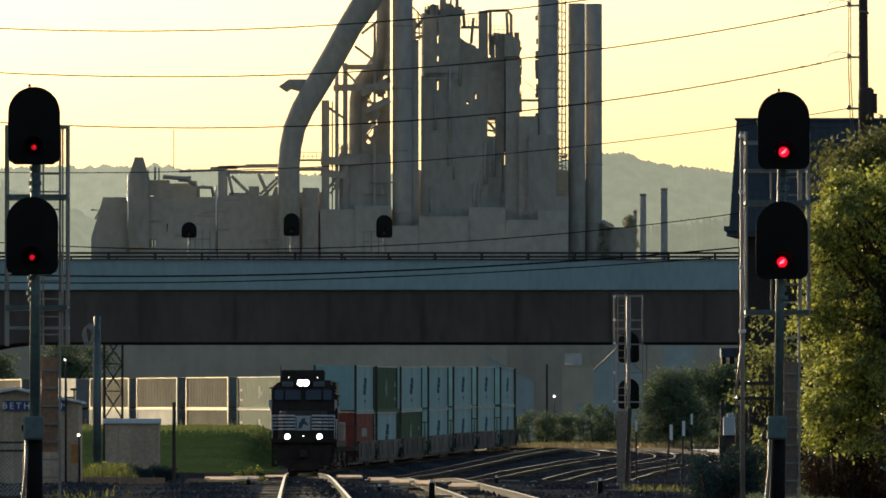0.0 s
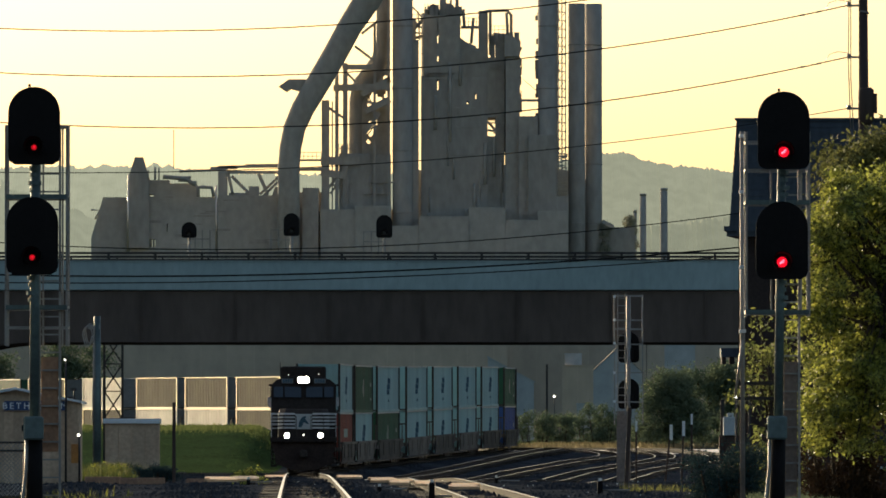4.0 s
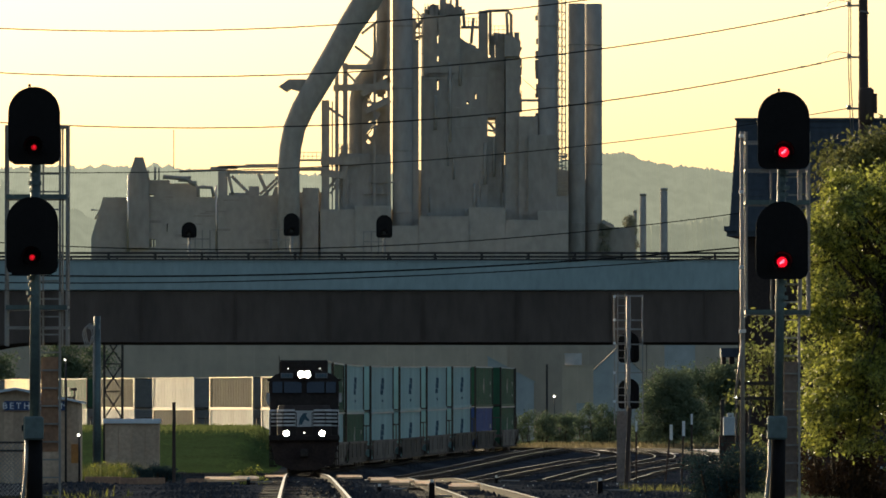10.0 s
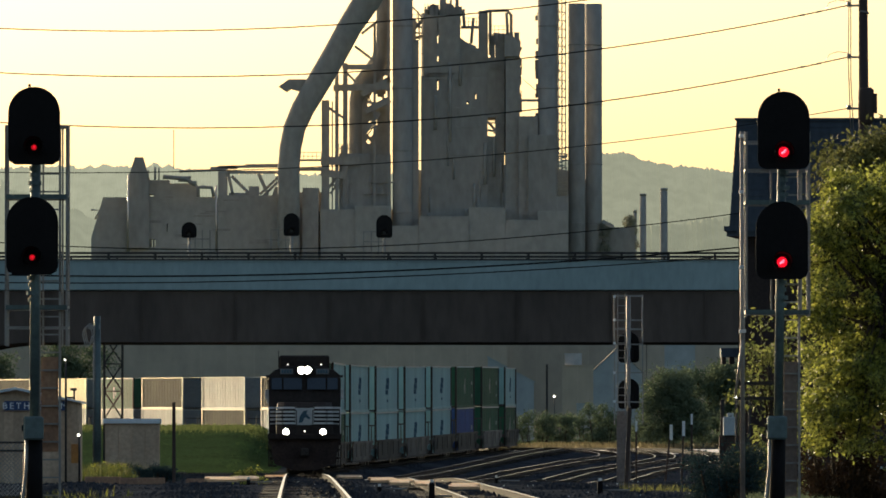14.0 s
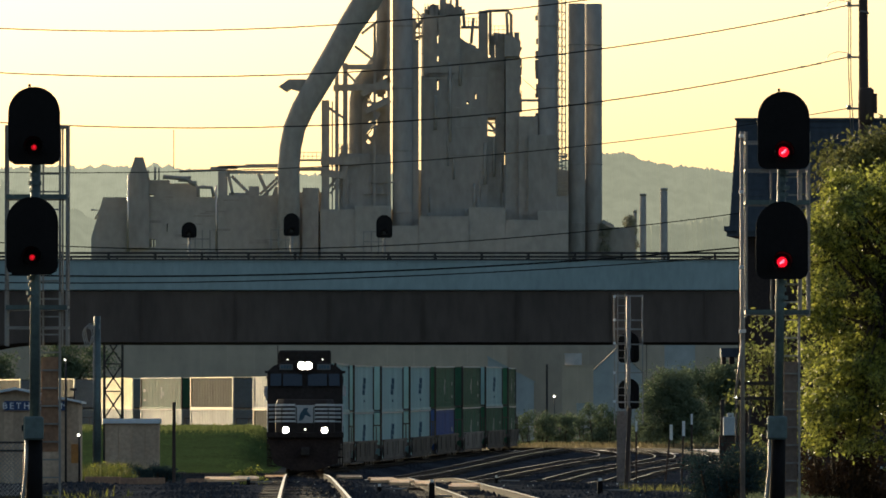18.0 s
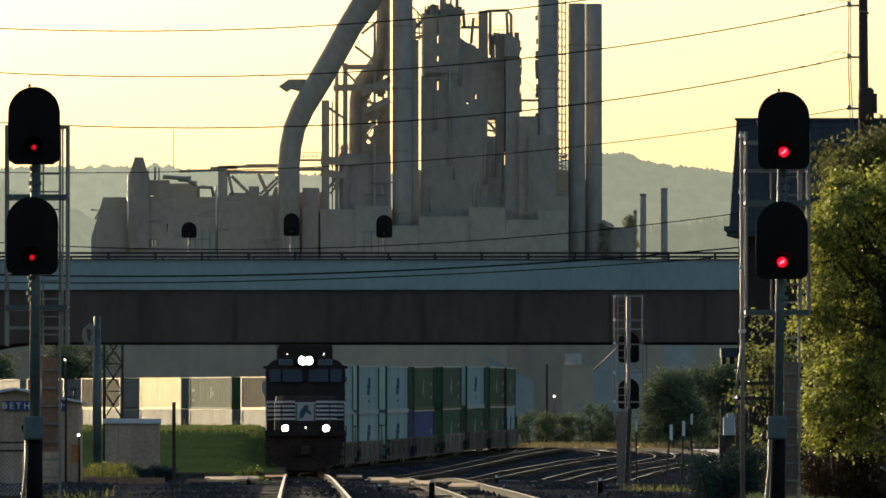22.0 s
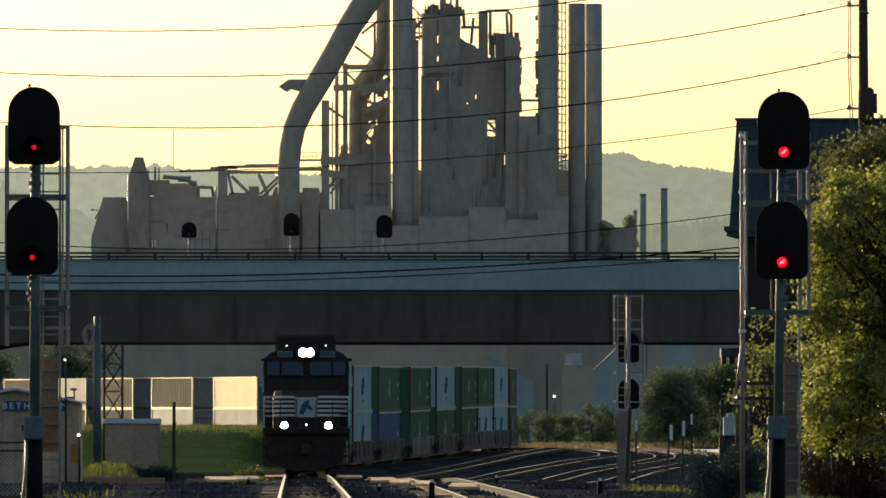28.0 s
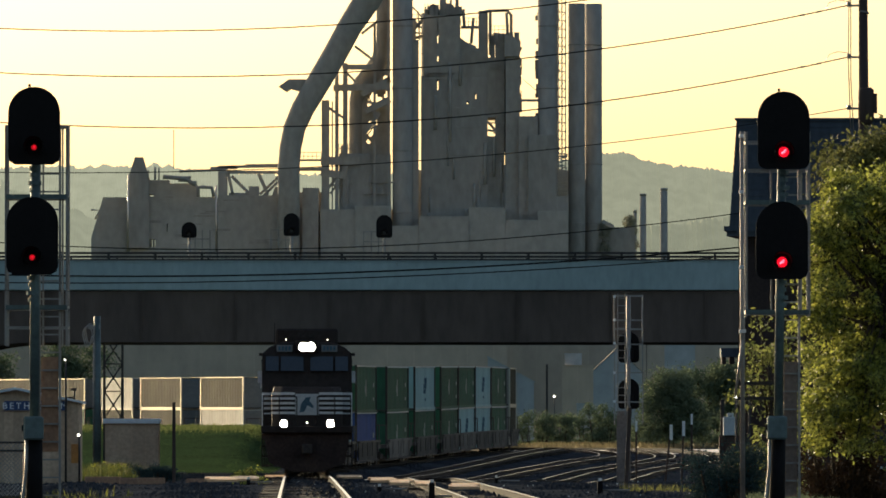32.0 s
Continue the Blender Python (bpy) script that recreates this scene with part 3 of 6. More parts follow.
def build_loco():
    """Nose at y = 0 towards -y, rail top at z = 0."""
    L = 22.4
    loco = thing("diesel_locomotive", (0, 0, 0), "black diesel locomotive with white nose stripes and lit headlights", "locomotive", "locomotives of the train")
    bm = bmesh.new()
    box(bm, -1.55, 1.55, 0.9, L - 0.5, 1.25, 1.62)
    box(bm, -1.2, 1.2, 6.5, 14.5, 0.35, 1.25)
    part("frame_deck", bm, UNDER, loco, "grimy deck and fuel tank", bevel=0.04)
    bm = bmesh.new()
    slab(bm, [(-1.5, 1.62), (1.5, 1.62), (1.55, 1.2), (1.45, 1.2), (1.3, 0.42), (0.5, 0.14), (-0.5, 0.14), (-1.3, 0.42), (-1.45, 1.2), (-1.55, 1.2)], 0.55, 0.75)
    part("pilot_plow", bm, PILOT, loco, "grimy dark brown plow-shaped pilot")
    boxed("anticlimber", LOCO_BLACK, loco, -1.58, 1.58, 0.3, 0.95, 1.42, 1.66, bevel=0.03)
    boxed("coupler", UNDER, loco, -0.18, 0.18, -0.1, 0.7, 0.72, 1.06, bevel=0.05)
    for x in (-1.56, 1.3):
        bm = bmesh.new()
        for k in range(4):
            box(bm, x, x + 0.26, 0.85, 1.35, 0.3 + 0.33 * k, 0.35 + 0.33 * k)
        box(bm, x if x < 0 else x + 0.22, x + 0.04 if x < 0 else x + 0.26, 0.85, 1.35, 0.3, 1.4)
        part("step", bm, LOCO_BLACK, loco)
    # nose with sloping top and chamfered corners
    bm = bmesh.new()
    ring = [(-1.22, 1.35), (-0.9, 1.0), (0.9, 1.0), (1.22, 1.35), (1.2, 2.6), (-1.2, 2.6)]
    lo = [bm.verts.new((x, y, 1.62)) for x, y in ring]
    mid = [bm.verts.new((x, y + (0.06 if y < 2 else 0), 2.66)) for x, y in ring]
    hi = [bm.verts.new((x * 0.94, y + (0.45 if y < 2 else 0), 2.96)) for x, y in ring]
    for a, b in ((lo, mid), (mid, hi)):
        for k in range(6):
            bm.faces.new((a[k], a[(k + 1) % 6], b[(k + 1) % 6], b[k]))
    bm.faces.new(hi)
    part("nose", bm, LOCO_BLACK, loco, bevel=0.03)
    # cab with raked windscreen and rounded roof shoulders
    bm = bmesh.new()
    prof = [(-1.55, 1.62), (1.55, 1.62), (1.55, 4.08), (1.3, 4.3), (0.85, 4.46), (-0.85, 4.46), (-1.3, 4.3), (-1.55, 4.08)]
    a = [bm.verts.new((x, 2.5 + 0.38 * max(0, z - 2.9), z)) for x, z in prof]
    b = [bm.verts.new((x, 5.3, z)) for x, z in prof]
    bm.faces.new(a)
    bm.faces.new(b[::-1])
    for k in range(8):
        bm.faces.new((a[k], b[k], b[(k + 1) % 8], a[(k + 1) % 8]))
    cab = part("cab", bm, LOCO_BLACK, loco, bevel=0.025)
    for x in (-1.66, 1.5):
        boxed("roof_gutter", LOCO_BLACK, cab, x, x + 0.16, 2.85, 5.3, 4.02, 4.1)
    for x0, x1 in ((-1.42, -0.98), (-0.9, -0.12), (0.12, 0.9), (0.98, 1.42)):
        bm = bmesh.new()
        pts = ((x0, 3.5), (x1, 3.5), (x1, 3.98), (x0, 3.98))
        f = [bm.verts.new((x, 2.46 + 0.38 * (z - 2.9), z)) for x, z in pts]
        g = [bm.verts.new((x, 2.52 + 0.38 * (z - 2.9), z)) for x, z in pts]
        bm.faces.new(f)
        bm.faces.new(g[::-1])
        for k in range(4):
            bm.faces.new((f[k], g[k], g[(k + 1) % 4], f[(k + 1) % 4]))
        part("windscreen", bm, DARK_GLASS, cab, "blue-tinted windscreen pane")
    for x in (-1.57, 1.55):
        boxed("side_window", DARK_GLASS, cab, x, x + 0.02, 3.5, 4.6, 3.2, 3.9)
        boxed("mirror", LOCO_WHITE, cab, x - 0.13, x + 0.13, 3.3, 3.36, 3.1, 3.5)
    bm = bmesh.new()
    box(bm, -0.42, 0.42, 2.86, 3.3, 4.1, 4.52)
    part("headlight_housing", bm, LOCO_BLACK, loco, bevel=0.05)
    for x in (-0.13, 0.13):
        tubed("headlight", WHITE_LAMP, loco, [(x, 2.82, 4.3), (x, 2.9, 4.3)], 0.15, 16, "bright white twin headlight")
        bm = bmesh.new()
        tube(bm, [(x, 2.6, 4.3), (x, 2.9, 4.3)], 0.165, 16, caps=False)
        part("headlight_bezel", bm, LOCO_BLACK, loco)
    for x0, x1 in ((-1.05, -0.5), (0.5, 1.05)):
        bd = boxed("number_board", BOARD_GREY, loco, x0, x1, 2.86, 3.0, 4.14, 4.36, "dull grey board with plain bars")
        bm = bmesh.new()
        for k in range(4):
            box(bm, x0 + 0.06 + k * 0.115, x0 + 0.14 + k * 0.115, 2.852, 2.862, 4.18, 4.32)
        part("plain_bar", bm, LOGO_DARK, bd)
    for x in (-0.797, 0.797):
        lamp = boxed("ditch_light_box", LOCO_BLACK, loco, x - 0.16, x + 0.16, 0.34, 0.62, 1.6, 1.88, bevel=0.03)
        tubed("ditch_light", WHITE_LAMP, lamp, [(x, 0.3, 1.73), (x, 0.36, 1.73)], 0.13, 14, "bright white ditch light")
        bm = bmesh.new()
        tube(bm, [(x, 0.16, 1.73), (x, 0.34, 1.73)], 0.145, 14, caps=False)
        part("bezel", bm, LOCO_BLACK, lamp)
    tubed("nose_light", SMALL_LAMP, loco, [(0.0, 0.28, 1.76), (0.0, 0.34, 1.76)], 0.035, 8, "small white lamp")
    # white stripes on nose corners and cab front
    for k in range(5):
        z = 2.05 + 0.16 * k
        for s in (-1, 1):
            a, b = sorted((s * 1.24, s * 1.56))
            boxed("white_stripe", LOCO_WHITE, loco, a, b, 2.485, 2.498, z, z + (0.085 if k else 0.05), "thin white painted stripe")
            bm = bmesh.new()
            box(bm, *sorted((s * 0.42, s * 0.9)), 0.985, 1.03, z, z + 0.08)
            bar(bm, (s * 0.9, 1.0, z + 0.04), (s * 1.22, 1.35, z + 0.04), 0.03, 0.08)
            part("white_stripe", bm, LOCO_WHITE, loco, "thin white painted stripe")
    bm = bmesh.new()
    slab(bm, [(-0.4, 2.02), (0.4, 2.02), (0.4, 2.72), (-0.4, 2.72)], 0.975, 1.05)
    panel = part("nose_panel", bm, GREY_PANEL, loco, "pale panel with a dark emblem shape")
    bm = bmesh.new()
    slab(bm, [(-0.26, 2.1), (-0.1, 2.12), (0.02, 2.34), (0.2, 2.24), (0.24, 2.3), (0.08, 2.5), (0.14, 2.62), (-0.04, 2.6), (-0.2, 2.4)], 0.962, 0.976)
    part("emblem", bm, LOGO_DARK, panel, "dark abstract emblem")
    # hand rails at the front
    for x in (-1.5, -0.95, -0.35, 0.35, 0.95, 1.5):
        tubed("rail_stanchion", UNDER, loco, [(x, 0.5, 1.66), (x, 0.5, 2.62)], 0.022, 6)
    for s in (-1, 1):
        tubed("front_rail", UNDER, loco, [(s * 1.5, 0.5, 2.62), (s * 0.35, 0.5, 2.62)], 0.022, 6)
        tubed("grab_iron", LOCO_WHITE, loco, [(s * 1.53, 0.9, 0.6), (s * 1.53, 0.9, 2.7)], 0.022, 6)
    # long hood, radiator wings, exhaust
    bm = bmesh.new()
    slab(bm, [(-0.95, 1.62), (0.95, 1.62), (0.95, 4.15), (0.75, 4.4), (-0.75, 4.4), (-0.95, 4.15)], 5.3, L - 0.9)
    part("long_hood", bm, LOCO_BLACK, loco, bevel=0.03)
    for k in range(12):
        for x in (-0.97, 0.95):
            boxed("hood_door", LOCO_BLACK, loco, x, x + 0.02, 5.6 + k * 1.02, 6.5 + k * 1.02, 1.8, 3.7)
    bm = bmesh.new()
    slab(bm, [(-0.95, 3.85), (0.95, 3.85), (1.12, 4.1), (1.1, 4.92), (-1.1, 4.92), (-1.12, 4.1)], 15.2, L - 1.3)
    part("radiator_wing", bm, LOCO_BLACK, loco, bevel=0.04)
    boxed("brake_blister", LOCO_BLACK, loco, -1.08, 1.08, 5.7, 8.4, 4.2, 4.95, bevel=0.06)
    for x in (-0.72, 0.72):
        tubed("marker_lamp", SMALL_LAMP, loco, [(x, 5.66, 4.58), (x, 5.7, 4.58)], 0.025, 8, "small white lamp")
    boxed("exhaust_stack", UNDER, loco, -0.3, 0.3, 10.5, 11.3, 4.4, 4.72, bevel=0.03)
    tubed("antenna", LOCO_BLACK, loco, [(-1.12, 4.0, 4.3), (-1.12, 4.0, 5.12)], 0.018, 6)
    bm = bmesh.new()
    for x in (-0.25, 0, 0.25):
        tube(bm, [(x, 5.0, 4.7), (x, 4.4, 4.72)], [0.03, 0.09], 8)
    tube(bm, [(-0.3, 5.0, 4.7), (0.3, 5.0, 4.7)], 0.03, 6)
    part("air_horn", bm, UNDER, loco)
    for s in (-1, 1):
        bm = bmesh.new()
        for k in range(9):
            tube(bm, [(s * 1.5, 5.6 + k * 1.9, 1.62), (s * 1.5, 5.6 + k * 1.9, 2.6)], 0.02, 5)
        tube(bm, [(s * 1.5, 5.4, 2.6), (s * 1.5, L - 0.8, 2.6)], 0.02, 5)
        part("side_handrail", bm, GREY_PANEL, loco)
    for y in (3.9, L - 4.1):
        truck = new("truck")
        truck.parent = loco
        truck.location = (0, y, 0)
        bm = bmesh.new()
        for x in (-1.25, 1.05):
            box(bm, x, x + 0.2, -2.4, 2.4, 0.45, 0.95)
        box(bm, -1.1, 1.1, -1.6, 1.6, 0.55, 1.25)
        part("truck_frame", bm, UNDER, truck)
        for dy in (-1.85, 0, 1.85):
            wheel_pair(truck, dy)
    loco.scale = (1.0, 1.0, 1.035)
    return loco


RIDERS = []
loco = build_loco()
RIDERS.append((loco, 0.0, 0.0))
for k in (1, 2, 3):
    RIDERS.append((copy_thing(loco, Matrix.Identity(4)), 23.2 * k, 0.0))
for o in [r[0] for r in RIDERS[1:]]:
    tagged(o, "black trailing diesel locomotive coupled behind the leader")
WELLS = {more: build_well(more) for more in (0.0, 0.7)}
KIND = {}
# the front of each stack behind the train's nose (m), and its upper and lower container
STACKS = [
    (101, "white", "red"), (117.5, "green", "white"), (135, "white", "green"), (156.5, "white", "white"), (177.4, "white", "white"),
    (198.5, "white", "white"), (219.7, "white", "white"), (240, "green", "blue"), (263, "green", "green"), (284, "white", "green"),
    (305, "green", "green"), (320, "green", "white"), (335, "white", "white"), (349.9, "green", "green"), (367.5, "tan", "tan"), (385.1, "tan", "cream"),
    (402.5, "tan", "cream"), (422.5, "cream", "tan"), (443.8, "tan", "cream"), (461.5, "green", "cream"), (479.1, "gloss", "cream"), (500.9, "tan", "cream"),
    (522.2, "tan", "tan"), (539.7, "cream", "tan"), (557.5, "tan", "green"), (578.5, "tan", "tan"), (599.5, "cream", "cream"), (617, "green", "tan"), (634.5, "tan", "cream"),
]
used = set()


def fresh(ob):
    """The first use takes the built thing, later ones copies of it."""
    if ob.name in used:
        return copy_thing(ob, Matrix.Identity(4))
    used.add(ob.name)
    return ob


def container(colour, length):
    if (colour, length) not in KIND:
        KIND[colour, length] = build_box(colour, LOOKS[colour], MARKS[colour], BOX_FRAME if colour == "tan" else BOX[colour], length)
    return fresh(KIND[colour, length])


for (start, upper, lower), after in zip(STACKS, STACKS[1:] + [(652.0, "", "")]):
    # the longer cars carry longer containers
    longer = after[0] - start > 19.9 and start < 300
    length = LONG_BOX if longer else BOX_LEN
    mid = start + length / 2
    RIDERS.append((fresh(WELLS[0.7 if longer else 0.0]), mid, 0.0))
    RIDERS.append((container(lower, length), mid, 0.42))
    RIDERS.append((container(upper, length), mid, 0.42 + BOX_HIGH + 0.02))


def motions():
    for ob, back, height in RIDERS:
        ride(ob, back, height)
    # the leading locomotive's wheels roll towards the camera
    for w in [o for o in loco.children_recursive if o.name.startswith("wheelset")]:
        y = w.location.y
        walk(w, [(0.16 * i, pose(0, y, 0.46, math.degrees(0.16 * i * SPEED / 0.46))) for i in range(201)])


# ---- road bridge across the line ----
def build_bridge():
    b = thing("road_bridge", (0, 500, 0), "road bridge with pale concrete parapet over dark steel girders", "bridge")
    x0, x1 = -75.0, 70.0
    zp1, zp0, zg0 = 12.78, 11.25, 8.46
    for k in range(12):
        w = (x1 - x0) / 12
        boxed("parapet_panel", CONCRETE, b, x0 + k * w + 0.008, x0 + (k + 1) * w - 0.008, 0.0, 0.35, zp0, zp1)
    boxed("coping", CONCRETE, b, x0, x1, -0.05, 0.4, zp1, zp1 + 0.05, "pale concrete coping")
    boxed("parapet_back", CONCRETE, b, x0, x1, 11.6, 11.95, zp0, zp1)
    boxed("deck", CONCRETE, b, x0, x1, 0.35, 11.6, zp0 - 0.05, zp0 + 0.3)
    for y in (0.25, 4.0, 7.8, 11.4):
        bm = bmesh.new()
        up = [(x0 + 1.0 * i, zp0 - 0.06) for i in range(146)]
        def soffit(x):
            d = min(abs(x + 29.5), abs(x - 44.0))
            return zg0 - 2.2 * max(0.0, 1 - d / 7.6) ** 2
        lo = [(x, soffit(x)) for x, _ in up]
        va = [bm.verts.new((x, y, z)) for x, z in up]
        vb = [bm.verts.new((x, y, z)) for x, z in lo]
        for k in range(len(up) - 1):
            bm.faces.new((vb[k], vb[k + 1], va[k + 1], va[k]))
        fl = [bm.verts.new((x, y - 0.25, z)) for x, z in lo]
        fr = [bm.verts.new((x, y + 0.25, z)) for x, z in lo]
        fl2 = [bm.verts.new((x, y - 0.25, z - 0.06)) for x, z in lo]
        fr2 = [bm.verts.new((x, y + 0.25, z - 0.06)) for x, z in lo]
        for k in range(len(up) - 1):
            bm.faces.new((fl[k], fl[k + 1], fr[k + 1], fr[k]))
            bm.faces.new((fl2[k], fl2[k + 1], fr2[k + 1], fr2[k]))
            bm.faces.new((fl2[k], fl2[k + 1], fl[k + 1], fl[k]))
        for k in range(28):
            x = x0 + 2.5 + k * 5.1
            box(bm, x, x + 0.04, y - 0.16, y, zg0 + 0.05, zp0 - 0.08)
        part("girder", bm, GIRDER, b, "dark painted plate girder")
    rail = new("railing")
    rail.parent = b
    zr = 13.30
    for z, h in ((zr, 0.12), (zr - 0.2, 0.07), (zp1 + 0.14, 0.1)):
        boxed("rail_bar", RAILING, rail, x0, x1, 0.1, 0.2, z - h, z)
    post = None
    for k in range(57):
        x = x0 + 1.2 + k * 2.53
        if post is None:
            post = boxed("rail_post", RAILING, rail, -0.07, 0.07, 0.02, 0.16, zp1, zr)
            post.location.x = x
        else:
            again(post, "rail_post", rail, Matrix.Translation((x, 0, 0)))
    bm = bmesh.new()
    for z in (zr, zp1 + 0.12):
        box(bm, x0, x1, 11.7, 11.8, z - 0.06, z)
    for k in range(57):
        box(bm, x0 + 1.2 + k * 2.53, x0 + 1.3 + k * 2.53, 11.68, 11.8, zp1, zr)
    part("back_railing", bm, RAILING, b)
    for x in (-29.5, 44.0):
        bm = bmesh.new()
        slab(bm, [(x - 1.5, 0.5), (x + 1.5, 0.5), (x + 1.1, zg0 - 2.25), (x - 1.1, zg0 - 2.25)], 0.2, 11.2)
        part("pier", bm, CONCRETE, b, "concrete pier")


build_bridge()


# ---- the steel mill across the yard ----
MY = 1300.0


def mill_pipe(parent, name, pts, r, mat=None, depth=0.0, sides=14):
    return tubed(name, mat or RUST, parent, [(x, depth, z) for x, z in pts], r, sides)


def build_mill():
    m = thing("blast_furnace", (0, MY, 0), "rusty disused blast furnace with stoves, pipes and platforms", "blast furnace")
    rnd = random.Random(4)
    base = 4.0
    # the big gas pipe that sweeps down from the top
    pts = [(-8.9, 70.3), (-10.43, 67.56), (-13.06, 63.57), (-15.21, 59.59), (-17.52, 55.61), (-19.67, 52.02), (-20.87, 49.24), (-21.43, 46.45), (-21.67, 43.66), (-21.7, base)]
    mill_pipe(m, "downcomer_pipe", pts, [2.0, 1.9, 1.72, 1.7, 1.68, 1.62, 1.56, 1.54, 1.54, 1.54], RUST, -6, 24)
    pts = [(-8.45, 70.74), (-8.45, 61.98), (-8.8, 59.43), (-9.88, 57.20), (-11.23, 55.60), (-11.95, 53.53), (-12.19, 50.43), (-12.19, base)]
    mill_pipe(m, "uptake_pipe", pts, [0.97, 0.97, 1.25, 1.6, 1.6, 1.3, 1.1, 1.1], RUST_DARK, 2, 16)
    # stoves and columns
    for x0, x1, top, dep, mat in ((-7.12, -4.28, 69.94, 0, RUST_DARK), (13.38, 16.17, 69.94, 0, RUST_DARK), (17.68, 20.07, 67.15, 2, RUST_DARK), (20.15, 22.54, 67.31, 6, RUST_DARK), (-3.07, -0.80, 65.96, 5.5, RUST), (-0.64, 2.47, 66.44, 5.7, RUST)):
        r = (x1 - x0) / 2
        st = tubed("stove", mat, m, [((x0 + x1) / 2, dep, base), ((x0 + x1) / 2, dep, top)], r, 24, "tall round rusty stove")
        for k in range(7):
            z = base + (top - base) * (k + 0.8) / 7.5
            tubed("hoop", mat, st, [((x0 + x1) / 2, dep, z), ((x0 + x1) / 2, dep, z + 0.18)], r + 0.04, 24)
    for x, w, top, low in ((-16.57, 1.1, 53.37, base), (-14.97, 0.5, 57.99, base), (-13.78, 0.65, 58.63, base), (-9.64, 0.35, 64.37, base), (-7.65, 0.4, 69.14, base), (-15.61, 0.18, 53.21, base)):
        boxed("column", RUST_DARK, m, x - w / 2, x + w / 2, -1, 0.2, low, top)
    # low walls added along the furnace's foot, pale in place of haze
    for xa, xb, top, y0 in ((-20.55, -17.2, 40.7, 9.0), (-17.2, -12.4, 37.9, -4.4), (-12.4, -7.3, 38.4, -4.6), (-7.28, -3.4, 35.6, -4.5), (-3.38, 3.6, 36.9, -4.7), (3.62, 8.8, 38.2, -4.4), (8.82, 13.3, 36.4, -4.6), (13.32, 17.6, 37.7, -4.5)):
        boxed("casting_wall", MILL_HAZED, m, xa, xb, y0, max(8.0, y0 + 3), base, top)
    for xa, za, xb, zb in ((-16.0, 43.2, -13.4, 39.0), (-15.9, 40.2, -13.9, 43.0), (-16.0, 41.4, -12.6, 41.6)):
        barred("brace", RUST_DARK, m, (xa, -0.5, za), (xb, -0.5, zb), 0.26)
    # narrow sheeted bay beside the first stove, open lattice above it
    boxed("bay_panel", RUST_DARK, m, -4.3, -3.44, 0.4, 2.2, base, 61.95)
    for xa, za, xb, zb in ((-4.3, 64.9, -3.0, 63.6), (-4.3, 63.1, -3.0, 64.4), (-4.3, 63.0, -3.0, 62.9), (-4.3, 66.6, -3.0, 65.2), (-3.5, 66.0, -3.3, 61.9)):
        barred("brace", RUST_DARK, m, (xa, 0.5, za), (xb, 0.5, zb), 0.2)
    # plate before the furnace top, with narrow slits
    bm = bmesh.new()
    pierced(bm, -2.75, 2.45, 56.5, 65.6, 2.3, 2.5, [(-0.82, -0.64, 63.2, 64.7), (-0.82, -0.66, 61.6, 62.8), (-0.8, -0.62, 59.0, 59.7), (-0.82, -0.68, 57.0, 57.6)])
    bmesh.ops.remove_doubles(bm, verts=bm.verts, dist=0.0005)
    part("top_plate", bm, RUST, m, "slit rusty plate at the furnace top")
    boxed("joint_strip", RUST, m, 8.66, 8.86, 8.0, 9.0, 46.4, 62.2)
    boxed("joint_strip", RUST, m, 8.66, 8.86, 8.0, 9.0, base, 43.6)
    # beams and braces between the columns
    for xa, za, xb, zb, w in (
        (-15.45, 55.13, -7.5, 55.29, 0.9), (-14.18, 58.07, -9.72, 58.07, 0.7), (-12.43, 61.02, -9.72, 58.95, 0.35),
        (-13.70, 57.36, -12.11, 55.76, 0.3), (-11.47, 62.77, -9.24, 64.53, 0.35), (-16.25, 52.42, -13.70, 50.67, 0.35),
        (-17.20, 44.85, -11.79, 44.85, 1.1), (-17.20, 43.26, -13.70, 42.70, 1.0), (-16.25, 40.87, -14.34, 43.26, 0.35), (-14.34, 38.88, -13.22, 42.22, 0.35),
        (-11.47, 54.17, -7.5, 56.40, 0.8), (-10.99, 51.78, -7.5, 53.53, 0.9), (-10.99, 48.83, -8.92, 51.62, 0.6), (-10.67, 53.21, -7.49, 52.26, 0.4),
        (10.83, 53.37, 13.62, 53.37, 0.35), (11.23, 56.40, 13.38, 54.57, 0.08), (22.46, 36.33, 23.98, 35.53, 0.5), (-20.23, 44.93, -17.05, 44.93, 0.3),
        (-20.23, 43.66, -17.05, 43.66, 0.5)):
        barred("beam", RUST, m, (xa, -0.6, za), (xb, -0.6, zb), w)
    bm = bmesh.new()
    slab(bm, [(-23.10, 55.13), (-21.67, 56.16), (-17.84, 56.16), (-19.04, 54.17), (-21.35, 54.81), (-21.98, 54.41)], -5.5, -3.0)
    part("jib_hood", bm, RUST, m, "jutting rusty hood")
    # sheeted bay beside the uptake, rusted through in places
    holes = ((-10.04, 53.29, 0.7, 1.1), (-9.00, 53.13, 0.5, 0.7), (-7.97, 53.77, 0.35, 0.8), (-8.12, 56.24, 0.65, 0.6), (-9.08, 55.76, 0.4, 0.3), (-10.28, 49.95, 0.35, 0.45), (-9.64, 50.35, 0.3, 0.5), (-10.35, 48.75, 0.4, 0.4), (-10.67, 47.48, 0.22, 0.3), (-9.88, 49.31, 0.3, 0.3))
    bm = bmesh.new()
    step = 0.2
